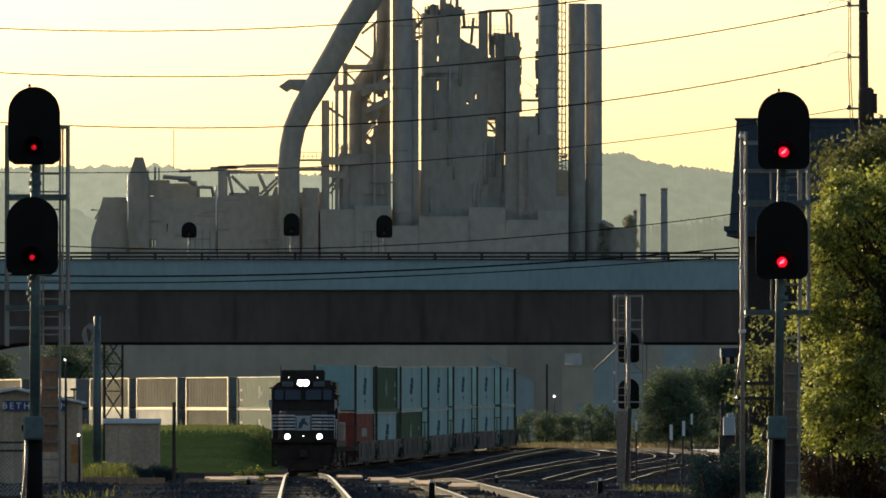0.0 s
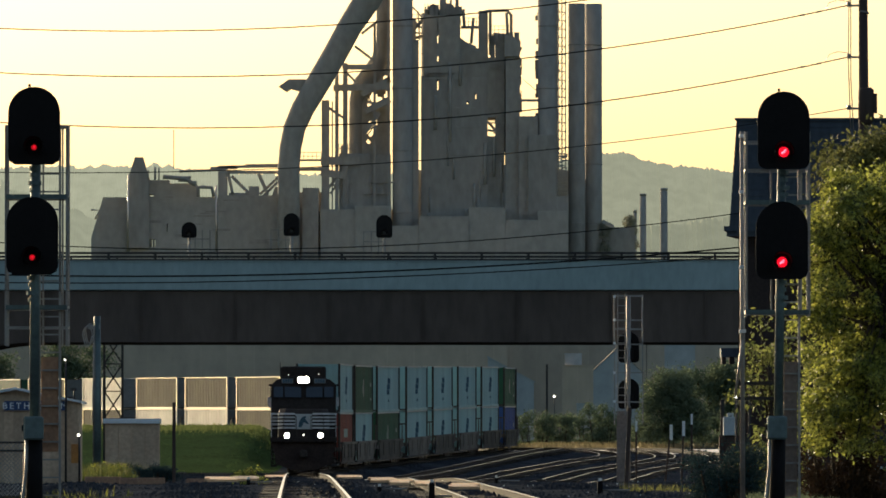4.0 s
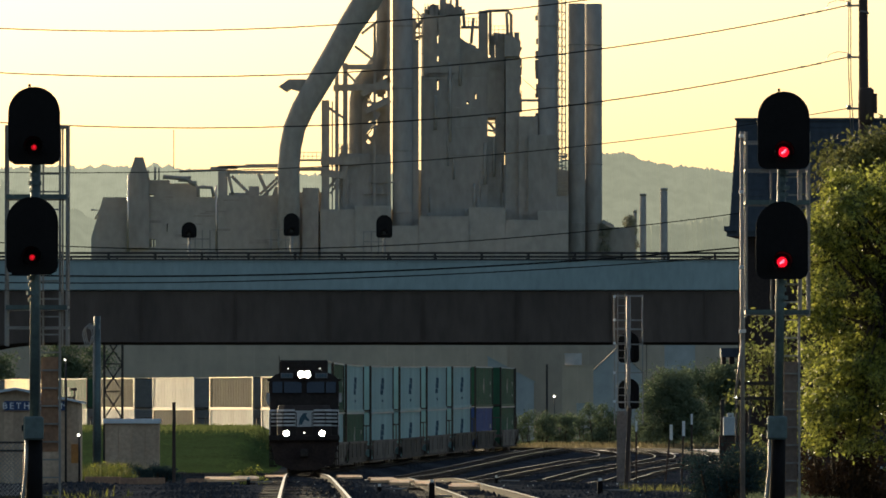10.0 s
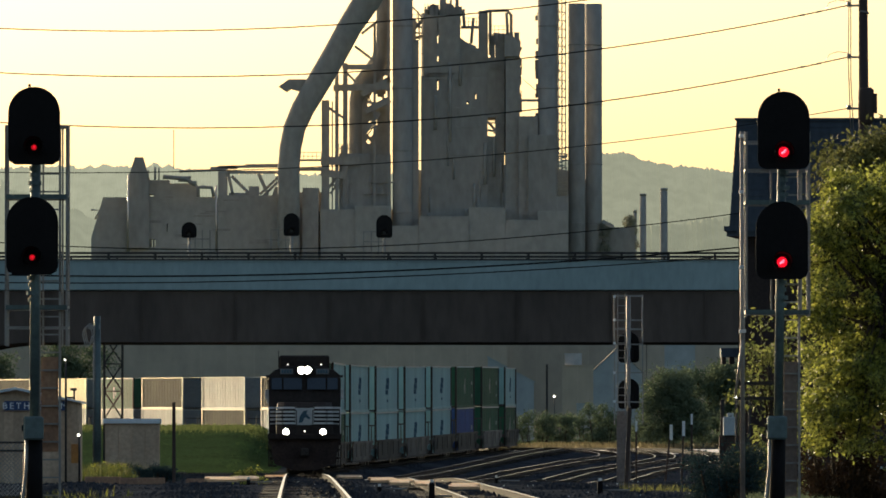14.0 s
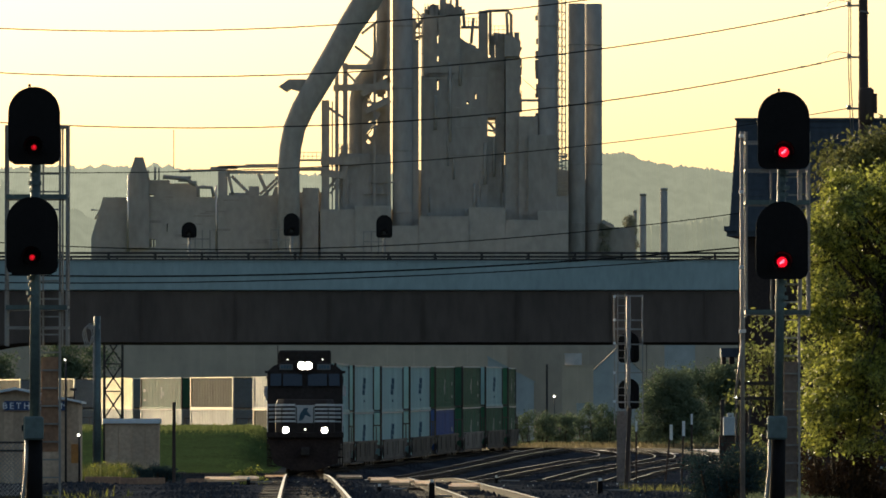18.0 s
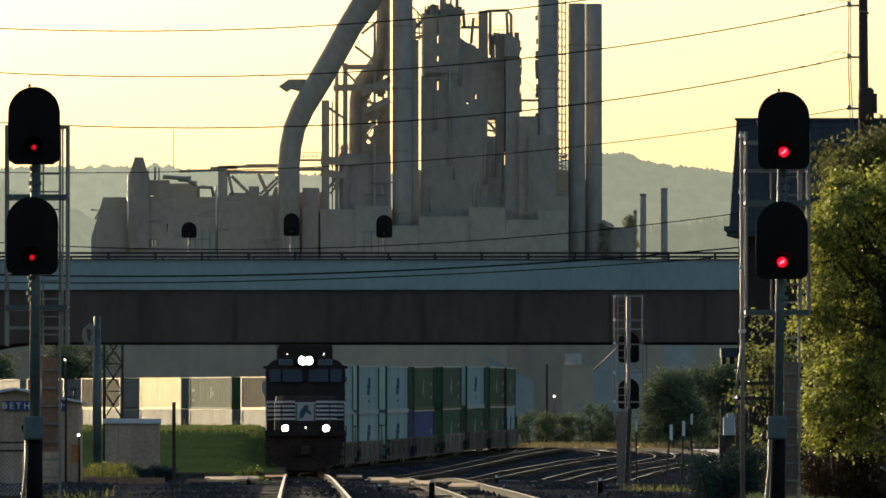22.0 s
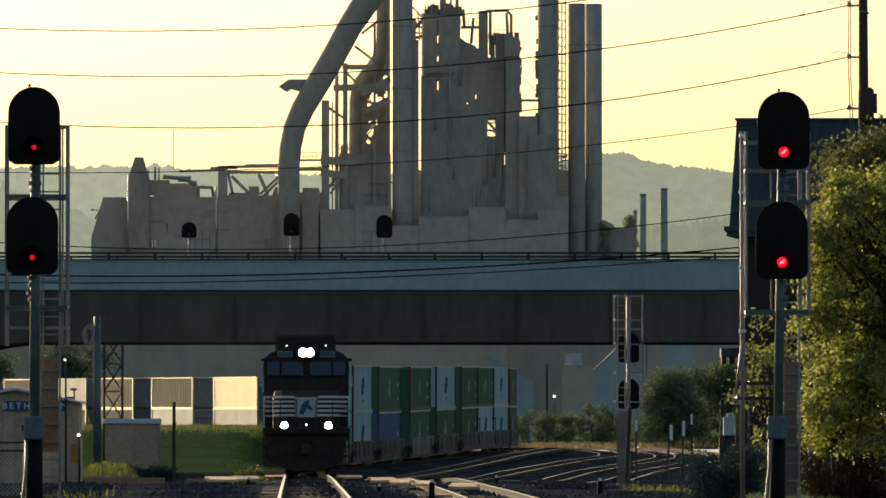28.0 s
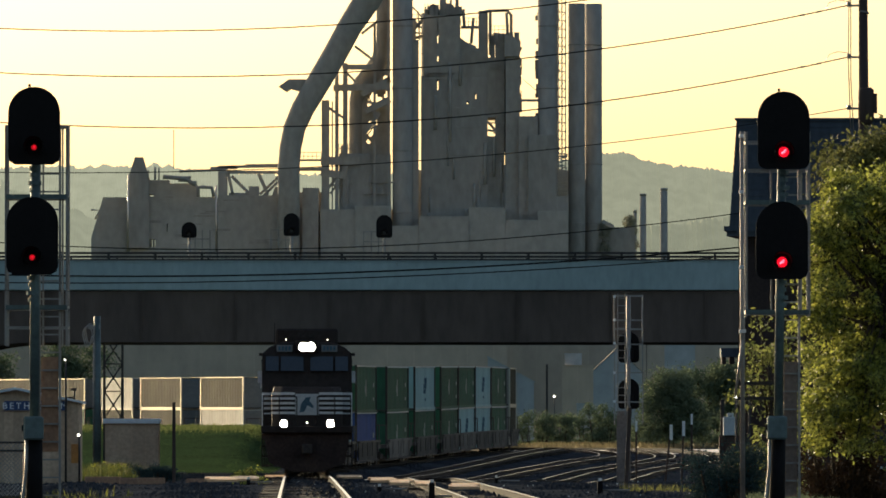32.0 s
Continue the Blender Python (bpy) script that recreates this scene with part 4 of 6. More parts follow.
    for i in range(20):
        for j in range(62):
            x, z = -11.47 + i * step, 45.73 + j * step
            if z > 58.63 + (x - -7.41) * 0.95 and x < -7.41 and z > 55.44 - 0.4:
                continue
            if any(((x - hx) / rx) ** 2 + ((z - hz) / rz) ** 2 < 1 + 0.35 * rnd.random() for hx, hz, rx, rz in holes):
                continue
            box(bm, x, x + step, 0.9, 1.1, z, z + step)
    bmesh.ops.remove_doubles(bm, verts=bm.verts, dist=0.001)
    part("bay_sheet", bm, RUST, m, "rusted sheet bay with ragged holes")
    for xa, za, xb, zb2 in ((-10.59, 54.17, -9.72, 52.26), (-9.64, 54.41, -9.64, 52.26), (-8.76, 54.01, -7.49, 52.42), (-10.67, 50.35, -9.40, 49.07), (-10.67, 48.44, -9.24, 50.51)):
        barred("brace", RUST_DARK, m, (xa, 0.7, za), (xb, 0.7, zb2), 0.16)
    boxed("back_wall", MILL_HAZED, m, -6.69, 22.5, 14.2, 16.4, base, 43.97)
    boxed("back_wall", MILL_HAZED, m, -15.85, -6.69, 14.2, 16.4, base, 38.40)
    # lower house that closes the foot of the furnace
    def block(name, a, b, top, y0=-4.0, y1=14.0, mat=RUST):
        return boxed(name, mat, m, a, b, y0, y1, base - 1, top)
    block("foot_house", -19.75, -17.52, 40.95)
    block("foot_house", -14.66, -7.41, 45.89, -0.4, 12, RUST_DARK)
    block("foot_house", -15.85, -13.22, 37.92)
    bm = bmesh.new()
    pierced(bm, -3.11, 6.29, base, 56.80, 2.4, 9.0, [(3.35, 3.58, 52.98, 53.45), (4.58, 4.74, 53.69, 54.57), (-0.88, -0.64, 54.97, 56.48), (2.15, 2.47, 56.56, 56.70)])
    part("cast_house", bm, RUST_DARK, m)
    boxed("cast_house", RUST, m, 3.50, 6.37, 2.5, 9.0, 56.72, 60.86)
    block("cast_house", 7.41, 8.68, 62.45, 2.5, 14.0, RUST)
    boxed("cast_house", RUST, m, 6.29, 7.49, 2.7, 13.8, 51.06, 59.59)
    boxed("cast_house", RUST, m, 6.29, 7.49, 2.7, 13.8, base, 48.44)
    barred("beam", RUST_DARK, m, (6.29, 3, 50.51), (7.49, 3, 49.23), 0.35)
    barred("beam", RUST_DARK, m, (6.29, 3, 49.31), (7.49, 3, 49.15), 0.3)
    block("cast_house", 8.84, 10.83, 61.82, 0.0, 14.0, RUST)
    block("cast_house", 10.67, 13.38, 51.14, -1.0, 12.0, RUST)
    block("cast_house", 12.03, 16.01, 48.44, -2.0, 12.0, RUST_DARK)
    block("cast_house", 16.01, 17.68, 39.83, -2.0, 12.0, RUST_DARK)
    block("foot_shed", 22.5, 27.2, 35.7, 8.0, 14.0, RUST)
    # broken top of the furnace: posts, hoppers, frames
    for xa, xb, top in ((-1.91, -0.96, 67.07), (-0.48, 0.48, 68.51), (0.96, 1.27, 68.51), (1.75, 2.23, 68.03), (-2.55, -2.15, 66.44), (5.02, 6.35, 66.2), (6.69, 7.33, 62.77), (7.65, 9.08, 62.29), (-4.30, -3.82, 65.16)):
        boxed("top_post", RUST_DARK, m, xa, xb, 3, 4.2, 57.20, top)
    for pts in ([(5.34, 65.96), (6.53, 66.20), (9.08, 66.28), (9.64, 65.64), (9.64, 61.82)], [(6.69, 66.20), (6.69, 59.98)], [(2.55, 63.89), (5.42, 63.89)], [(3.03, 63.89), (2.87, 66.44)], [(3.98, 61.58), (4.30, 65.16)], [(9.00, 65.96), (9.16, 61.82)], [(-4.06, 63.73), (-2.71, 65.16)], [(-4.06, 62.29), (-2.55, 62.77)]):
        mill_pipe(m, "top_pipe", pts, 0.22, RUST_DARK, 3.5, 8)
    bm = bmesh.new()
    slab(bm, [(2.39, 62.45), (3.19, 61.82), (4.70, 61.18), (4.70, 56.80), (2.39, 56.80)], 2.8, 9)
    part("broken_roof", bm, RUST, m)
    bm = bmesh.new()
    slab(bm, [(8.68, 62.77), (10.04, 62.29), (10.83, 61.34), (10.83, 59.59), (8.68, 59.59)], -0.5, 9)
    part("broken_roof", bm, RUST, m)
    for za, zb2 in ((62.77, 65.64), (59.83, 61.66), (56.56, 57.75)):
        boxed("cover_plate", RUST, m, -1.12, -0.32, 4.6, 5.2, za, zb2)
    # ledges, pipes and walkways over the walls
    for _ in range(52):
        x = rnd.uniform(-3.0, 13.2)
        top = 59.59 if x < 9.64 else (50.43 if x < 13.22 else 44.45)
        z = rnd.uniform(32.11, top)
        y = -2.1 if x > 12.03 else 2.3
        if rnd.random() < 0.5:
            w = rnd.uniform(0.5, 2.2)
            boxed("ledge", RUST if rnd.random() < 0.6 else RUST_DARK, m, max(x - w, -3.19), min(x + w, 17.44), y, y + 0.25, z, z + rnd.uniform(0.08, 0.2))
        else:
            h = rnd.uniform(2, 12)
            mill_pipe(m, "wall_pipe", [(x, max(z - h, 4)), (x, z)], rnd.uniform(0.08, 0.3), RUST, y, 8)
    for _ in range(6):
        x = rnd.uniform(-22.62, -7.49)
        z = rnd.uniform(32.11, 43.66)
        w = rnd.uniform(0.4, 2.5)
        boxed("walkway", RUST_DARK, m, x - w, x + w, -0.8, 0.1, z, z + rnd.uniform(0.1, 0.2))
    # small fittings that roughen the outline: stubs, brackets, vents and short pipes
    for k in range(150):
        side = rnd.random()
        if side < 0.3:
            x, z = rnd.uniform(-2.71, 2.47), 65.96
        elif side < 0.5:
            x, z = rnd.uniform(6.53, 10.75), 61.98
        elif side < 0.65:
            x, z = 10.83, rnd.uniform(51.62, 61.18)
        elif side < 0.8:
            x, z = 13.30 + rnd.choice((0, 2.9)), rnd.uniform(46.05, 66.76)
        else:
            x, z = rnd.uniform(-14.66, -7.49), 45.89
        w, h = rnd.uniform(0.06, 0.35), rnd.uniform(0.2, 1.3)
        if rnd.random() < 0.5:
            y = 2.0 + 0.011 * k
            boxed("fitting", RUST_DARK, m, x - w, x + w, y, y + 0.6 + 0.003 * k, z - 0.3 - 0.002 * k, z + h)
        else:
            mill_pipe(m, "stub_pipe", [(x, z - 0.4), (x + rnd.uniform(-0.4, 0.4), z + h)], w * 0.5, RUST_DARK, 3.2, 6)
    # railings and small stairs
    for xa, xb, z in ((-20.23, -17.20, 44.93), (-14.66, -12.11, 46.05), (2.47, 5.26, 63.89), (-4.30, -2.55, 64.37), (6.69, 9.64, 62.77), (-13.86, -11.79, 67.55)):
        bm = bmesh.new()
        n = max(3, int((xb - xa) / 0.55))
        for k in range(n + 1):
            x = xa + (xb - xa) * k / n
            bar(bm, (x, -1, z), (x, -1, z + 1.1), 0.07)
        for h in (0.55, 1.1):
            bar(bm, (xa, -1, z + h), (xb, -1, z + h), 0.07)
        part("walk_railing", bm, RUST_DARK, m)
    # ladder tower between the stoves, its sunlight put into pale steel
    bm = bmesh.new()
    xa, xb = 16.25, 17.28
    for x in (xa, (xa + xb) / 2, xb):
        bar(bm, (x, -1, 30), (x, -1, 69.14), 0.16)
    z = 31.0
    while z < 68:
        bar(bm, (xa, -1, z), (xb, -1, z), 0.14)
        bar(bm, (xa, -1, z), (xb, -1, z + 1.2), 0.07)
        z += 1.2
    part("ladder_tower", bm, LIT_STEEL, m, "ladder tower in pale steel, coloured as sunlit")
    for k in range(14):
        z = 40.5 + k * 0.45
        barred("stair", RUST_DARK, m, (16.01, -2, z), (17.52, -2, z + rnd.uniform(-0.6, 0.6)), 0.18)


build_mill()


def build_ore_house():
    m = thing("ore_bridge_house", (0, MY, 0), "low rusty mill houses with a conveyor gantry and stub chimney", "industrial building")
    base = 3.0
    def block(name, a, b, top, y0=-3.0, y1=16.0, mat=MILL_HAZED):
        return boxed(name, mat, m, a, b, y0, y1, base, top)
    bm = bmesh.new()
    slab(bm, [(-49.54, base), (-49.54, 33.94), (-47.87, 39.67), (-44.21, 39.67), (-44.21, base)], -2, 14)
    part("gable_house", bm, MILL_HAZED, m)
    bm = bmesh.new()
    slab(bm, [(-44.21, 32.50), (-44.13, 42.70), (-43.33, 45.25), (-42.22, 45.25), (-41.34, 42.22), (-41.34, 32.50)], -4, 0)
    part("stub_chimney", bm, RUST_DARK, m, "tapered stub chimney")
    bm = bmesh.new()
    pierced(bm, -44.13, -38.55, base, 42.06, -3.0, 3.0, [(-41.58, -41.26, 32.66, 33.78), (-41.14, -40.86, 32.66, 33.78), (-40.74, -40.46, 32.66, 33.78), (-41.90, -40.70, 39.75, 40.07), (-38.47 - 0.4, -38.47 - 0.25, 34.81, 35.93)])
    part("ore_house", bm, MILL_HAZED, m)
    block("ore_house", -38.55, -34.73, 41.59)
    block("ore_house", -34.73, -31.86, 39.67)
    block("ore_house", -31.70, -22.94, 39.91)
    block("gantry_leg", -31.70, -30.43, 43.66, -1, 3)
    for xa, za, xb, zb, w in ((-37.20, 43.38, -31.54, 43.58, 0.35), (-31.70, 43.97, -22.86, 44.13, 0.4), (-31.70, 43.26, -22.86, 43.26, 0.45), (-27.88, 44.13, -22.86, 44.21, 0.5), (-32.82, 43.82, -28.99, 43.90, 0.4), (-30.27, 43.02, -29.63, 40.07, 0.4), (-29.79, 42.70, -27.40, 40.31, 0.45), (-30.19, 40.15, -27.40, 40.15, 0.4), (-25.97, 43.02, -24.69, 40.07, 0.5), (-25.81, 40.15, -23.10, 42.70, 0.35), (-25.33, 39.91, -22.94, 42.22, 0.35)):
        barred("gantry_beam", RUST_DARK, m, (xa, 0, za), (xb, 0, zb), w)
    block("roof_box", -27.40, -25.97, 41.27, 0, 4)
    bm = bmesh.new()
    slab(bm, [(-24.21, 39.67), (-23.74, 41.11), (-23.10, 41.27), (-22.94, 39.67)], 0, 3)
    part("roof_box", bm, RUST, m)
    for pts, r in (([(-41.42, 42.06), (-41.42, 43.42)], 0.1), ([(-40.46, 42.06), (-40.46, 43.82)], 0.16), ([(-39.91, 42.06), (-39.91, 43.74)], 0.1), ([(-39.35, 42.46), (-36.16, 42.22), (-34.73, 41.27)], 0.3), ([(-34.41, 39.67), (-34.41, 40.95), (-33.93, 41.03), (-32.50, 40.95), (-32.18, 39.67)], 0.25), ([(-39.35, 42.30), (-35.37, 42.38)], 0.18), ([(-37.20, 41.90), (-34.57, 41.74)], 0.12), ([(-48.91, 36.49), (-48.27, 37.76), (-49.46, 37.84)], 0.12), ([(-44.29, 31.71), (-44.21, 42.70)], 0.13), ([(-31.86, 31.71), (-31.86, 41.27)], 0.14), ([(-37.83, 43.66), (-37.83, 49.07)], 0.06)):
        # two pipes get the pale metal for their sun glint
        mill_pipe(m, "roof_pipe", pts, r, GLINT_STEEL if r in (0.13, 0.14) else RUST_DARK, -4.6, 12)
    rnd = random.Random(8)
    for _ in range(16):
        x = rnd.uniform(-43.73, -23.42)
        z = rnd.uniform(32.11, 39.51)
        w = rnd.uniform(0.5, 1.6)
        boxed("ledge", RUST_DARK if rnd.random() < 0.5 else RUST, m, x - w, x + w, -3.08, -2.9, z, z + rnd.uniform(0.12, 0.4))


build_ore_house()


def narrowed(ob):
    """Draws in a hall's back, so that its plan tapers."""
    for v in ob.data.vertices:
        if v.co.y > 0.5:
            v.co.x *= 0.9
    return ob


def build_far_sheds():
    """Plain mill sheds that stand behind the railway, under the bridge's soffit."""
    for name, a, b, top, y, dep, mat, label in (
        ("mill_shed", -75.0, 8.0, 20.5, 1150, 40, SHED, "long dim brown mill shed with ribbed walls"),
        ("mill_shed", 7.0, 60.0, 19.0, 1180, 40, SHED, "long grey mill shed behind trees"),
        ("pale_shed", 24.02, 27.33, 15.57, 1000, 1.5, SHED_PALE, "pale tall sheet-metal shed"),
        ("roof_monitor_shed", 12.9, 16.30, 12.63, 1000, 2.5, SHED, "dim low shed with flat roof"),
        ("low_pale_hut", 13.9, 16.0, 8.2, 960, 2.0, SHED_PALE, "low pale hut behind the bushes"),
        ("pale_roof_box", 13.23, 15.07, 13.92, 1003, 4, SHED_PALE, "small pale sheet-metal roof box"),
    ):
        s = thing(name, ((a + b) / 2, y, 3.0), label, "shed")
        w, h = (b - a) / 2, top - 3.0
        narrowed(boxed("wall", mat, s, -w, w, 0, dep, -1, h))
        n = max(3, int(2 * w / 3.2))
        for k in range(n):
            x = -w + (k + 0.5) * 2 * w / n
            boxed("rib", mat, s, x - 0.08, x + 0.08, -0.05, 0, -1, h)
        narrowed(boxed("eave", mat, s, -w - 0.04, w + 0.04, -0.12, dep, h, h + 0.12))
    s = thing("gable_shed", (6.67, 900, 3.4), "dim grey shed with a long sloping roof", "shed")
    bm = bmesh.new()
    slab(bm, [(-2.3, -1), (-2.3, 9.0), (2.2, 6.6), (2.2, -1)], 0, 20)
    narrowed(part("wall", bm, SHED_BLUE, s))
    bm = bmesh.new()
    slab(bm, [(-2.35, 9.0), (-2.35, 9.1), (2.3, 6.6), (2.3, 6.5)], -0.1, 20)
    narrowed(part("roof", bm, SHED_BLUE, s, "dim sloping roof edge"))
    s = thing("gabled_hall", (20.0, 1060, 3.9), "dim brown hall with a steep gabled roof", "shed")
    bm = bmesh.new()
    slab(bm, [(-3.0, -1), (-3.0, 8.6), (0.0, 11.4), (3.0, 8.6), (3.0, -1)], 0, 24)
    narrowed(part("wall", bm, SHED_BLUE, s))
    for side in (-1, 1):
        bm = bmesh.new()
        slab(bm, [(side * 3.05, 8.55), (side * 3.05, 8.6), (0, 11.45), (0, 11.4)], -0.1, 24.2)
        narrowed(part("roof", bm, GIRDER, s, "dark brown sloping roof"))
    for x, top, r in ((47.72, 66.98, 0.9), (52.71, 68.32, 1.0), (45.83, 63.07, 0.5)):
        c = thing("far_chimney", (x, 2200, 4), "slender dark far chimney", "chimney", "far chimneys")
        tubed("shaft", RUST_DARK, c, [(0, 0, 0), (0, 0, top - 4)], [r, r * 0.85], 12)
        tubed("rim", RUST_DARK, c, [(0, 0, top - 4.6), (0, 0, top - 4)], r * 0.88, 12)


build_far_sheds()


# ---- hills far behind ----
def hazy_hill(tone):
    """Distant woods whose haze is painted in: a pale tone that glows."""
    mat = bpy.data.materials.new("hazy_hill")
    mat.use_nodes = True
    nt = mat.node_tree
    bs = nt.nodes["Principled BSDF"]
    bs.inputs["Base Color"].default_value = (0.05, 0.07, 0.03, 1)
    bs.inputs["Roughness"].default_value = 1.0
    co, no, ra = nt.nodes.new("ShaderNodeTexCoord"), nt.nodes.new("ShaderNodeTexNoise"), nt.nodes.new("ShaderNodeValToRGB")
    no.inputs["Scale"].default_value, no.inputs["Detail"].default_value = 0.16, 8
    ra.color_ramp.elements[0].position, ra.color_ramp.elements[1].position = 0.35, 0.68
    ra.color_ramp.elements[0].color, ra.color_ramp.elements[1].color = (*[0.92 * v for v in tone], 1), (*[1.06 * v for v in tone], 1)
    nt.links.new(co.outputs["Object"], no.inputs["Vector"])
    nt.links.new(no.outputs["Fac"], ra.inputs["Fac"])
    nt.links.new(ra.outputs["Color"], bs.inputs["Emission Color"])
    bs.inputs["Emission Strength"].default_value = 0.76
    return mat


def build_hills():
    for name, y, tone, pts in (
        ("backdrop_hill", 4300, (0.39, 0.4, 0.3), [(-700, 100), (-230, 128), (-206.56, 140.71), (-174.94, 141.76), (-127.52, 140.71), (-74.82, 137.5), (30.56, 139.0), (74.82, 148.09), (84.57, 147.56), (91.16, 143.87), (120.14, 140.97), (133.84, 138.86), (400, 90), (800, 60)]),
        ("backdrop_ridge", 3600, (0.31, 0.32, 0.24), [(-700, 60), (-172.93, 111.45), (-159.70, 108.14), (-144.26, 101.52), (-128.82, 93.80), (-62.64, 80.57), (25.59, 78.36), (69.70, 93.80), (111.61, 98.21), (300, 95), (800, 50)]),
    ):
        bm = bmesh.new()
        xs = [pts[0][0] + (pts[-1][0] - pts[0][0]) * i / 2400 for i in range(2401)]
        top = []
        for x in xs:
            z = float(np.interp(x, [p[0] for p in pts], [p[1] for p in pts]))
            z += 2.0 * noise.noise(Vector((x * 0.05, y, 0))) + 3.2 * abs(noise.noise(Vector((x * 0.13, y, 5)))) + 2.2 * abs(noise.noise(Vector((x * 0.41, y, 9)))) + 0.9 * noise.noise(Vector((x * 1.1, y, 3)))
            top.append(z)
        a = [bm.verts.new((x, y, z)) for x, z in zip(xs, top)]
        b = [bm.verts.new((x, y - 260, -10)) for x in xs]
        for k in range(2400):
            bm.faces.new((b[k], b[k + 1], a[k + 1], a[k]))
        # the right half's painted haze is dimmer, away from the sun
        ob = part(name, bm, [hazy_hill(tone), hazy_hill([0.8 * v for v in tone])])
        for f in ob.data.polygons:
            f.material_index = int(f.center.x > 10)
        tagged(ob, "wooded hillside with painted glowing haze far behind the mill", "hill", kind="structure")


build_hills()


# ---- signals ----
def head_outline(w, h, n=14):
    """A flat-footed oval: round above, chamfered below; middle of the top arc at z = h - w / 2."""
    r = w / 2
    pts = [(r * math.cos(math.pi * k / n), h - r + r * math.sin(math.pi * k / n)) for k in range(n + 1)]
    pts += [(-r, 0.3 * r), (-r * 0.93, 0.12 * r), (-r * 0.72, 0.0), (r * 0.72, 0.0), (r * 0.93, 0.12 * r), (r, 0.3 * r)]
    return pts


def signal_head(parent, x, z, w, h, lit, back=False):
    """A black background plate with hood, lamp case and lens; its foot at z."""
    head = new("signal_head")
    head.parent = parent
    head.location = (x, -0.35, z)
    bm = bmesh.new()
    slab(bm, head_outline(w, h), 0.0, 0.025)
    part("background_plate", bm, BLACK, head, "black oval background plate", bevel=0.006)
    s = 1 if back else -1
    lz = h * 0.22
    bm = bmesh.new()
    box(bm, -0.19, 0.19, 0.03, 0.4, lz - 0.16, lz + 0.34)
    part("lamp_case", bm, BLACK, head, bevel=0.04)
    bm = bmesh.new()
    n = 16
    ra, rb = [], []
    for k in range(n + 1):
        a = radians(-50 + 280 * k / n)
        ra.append((0.15 * math.cos(a), 0.15 * math.sin(a)))
    for q in (0.15, 0.165):
        f = [bm.verts.new((q / 0.15 * u, -0.34, lz + q / 0.15 * v + 0.02)) for u, v in ra]
        g = [bm.verts.new((q / 0.15 * u, 0.0, lz + q / 0.15 * v)) for u, v in ra]
        for k in range(n):
            bm.faces.new((f[k], f[k + 1], g[k + 1], g[k]))
    part("hood", bm, BLACK, head, "black hood over the lens")
    if lit:
        tubed("lens", RED_LAMP if lit > 0.08 else RED_DIM, head, [(0, -0.05, lz), (0, -0.02, lz)], lit, 16, "glowing red lens")
        if lit <= 0.08:
            tubed("lens_core", RED_LAMP, head, [(0.1 * lit, -0.056, lz + 0.1 * lit), (0.1 * lit, -0.05, lz + 0.1 * lit)], lit * 0.5, 8)
        else:
            for u, v, q in ((-0.3, -0.2, 0.24), (0.0, 0.08, 0.2), (0.28, 0.34, 0.2), (0.22, -0.12, 0.14)):
                tubed("lens_core", RED_CORE, head, [(u * lit, -0.056, lz + v * lit), (u * lit, -0.05, lz + v * lit)], lit * q, 8)
    else:
        tubed("lens", DARK_GLASS, head, [(0, -0.05, lz), (0, -0.02, lz)], 0.1, 12)
    bm = bmesh.new()
    box(bm, -0.04, 0.04, 0.02, 0.34, h * 0.5 - 0.05, h * 0.5 + 0.05)
    part("bracket", bm, MAST, head)
    return head


def ladder(parent, x0, x1, y, z0, z1, step=0.305, mat=None, name="ladder"):
    mat = mat or GALV
    ld = new(name)
    ld.parent = parent
    for x in (x0, x1):
        boxed("stile", mat, ld, x - 0.02, x + 0.02, y - 0.035, y + 0.035, z0, z1)
    rung = None
    z = z0 + 0.2
    while z < z1:
        if rung is None:
            bm = bmesh.new()
            bar(bm, (x0, y, 0), (x1, y, 0), 0.028)
            rung = part("rung", bm, mat, ld)
            rung.location.z = z
        else:
            again(rung, "rung", ld, Matrix.Translation((0, 0, z)))
        z += step
    return ld


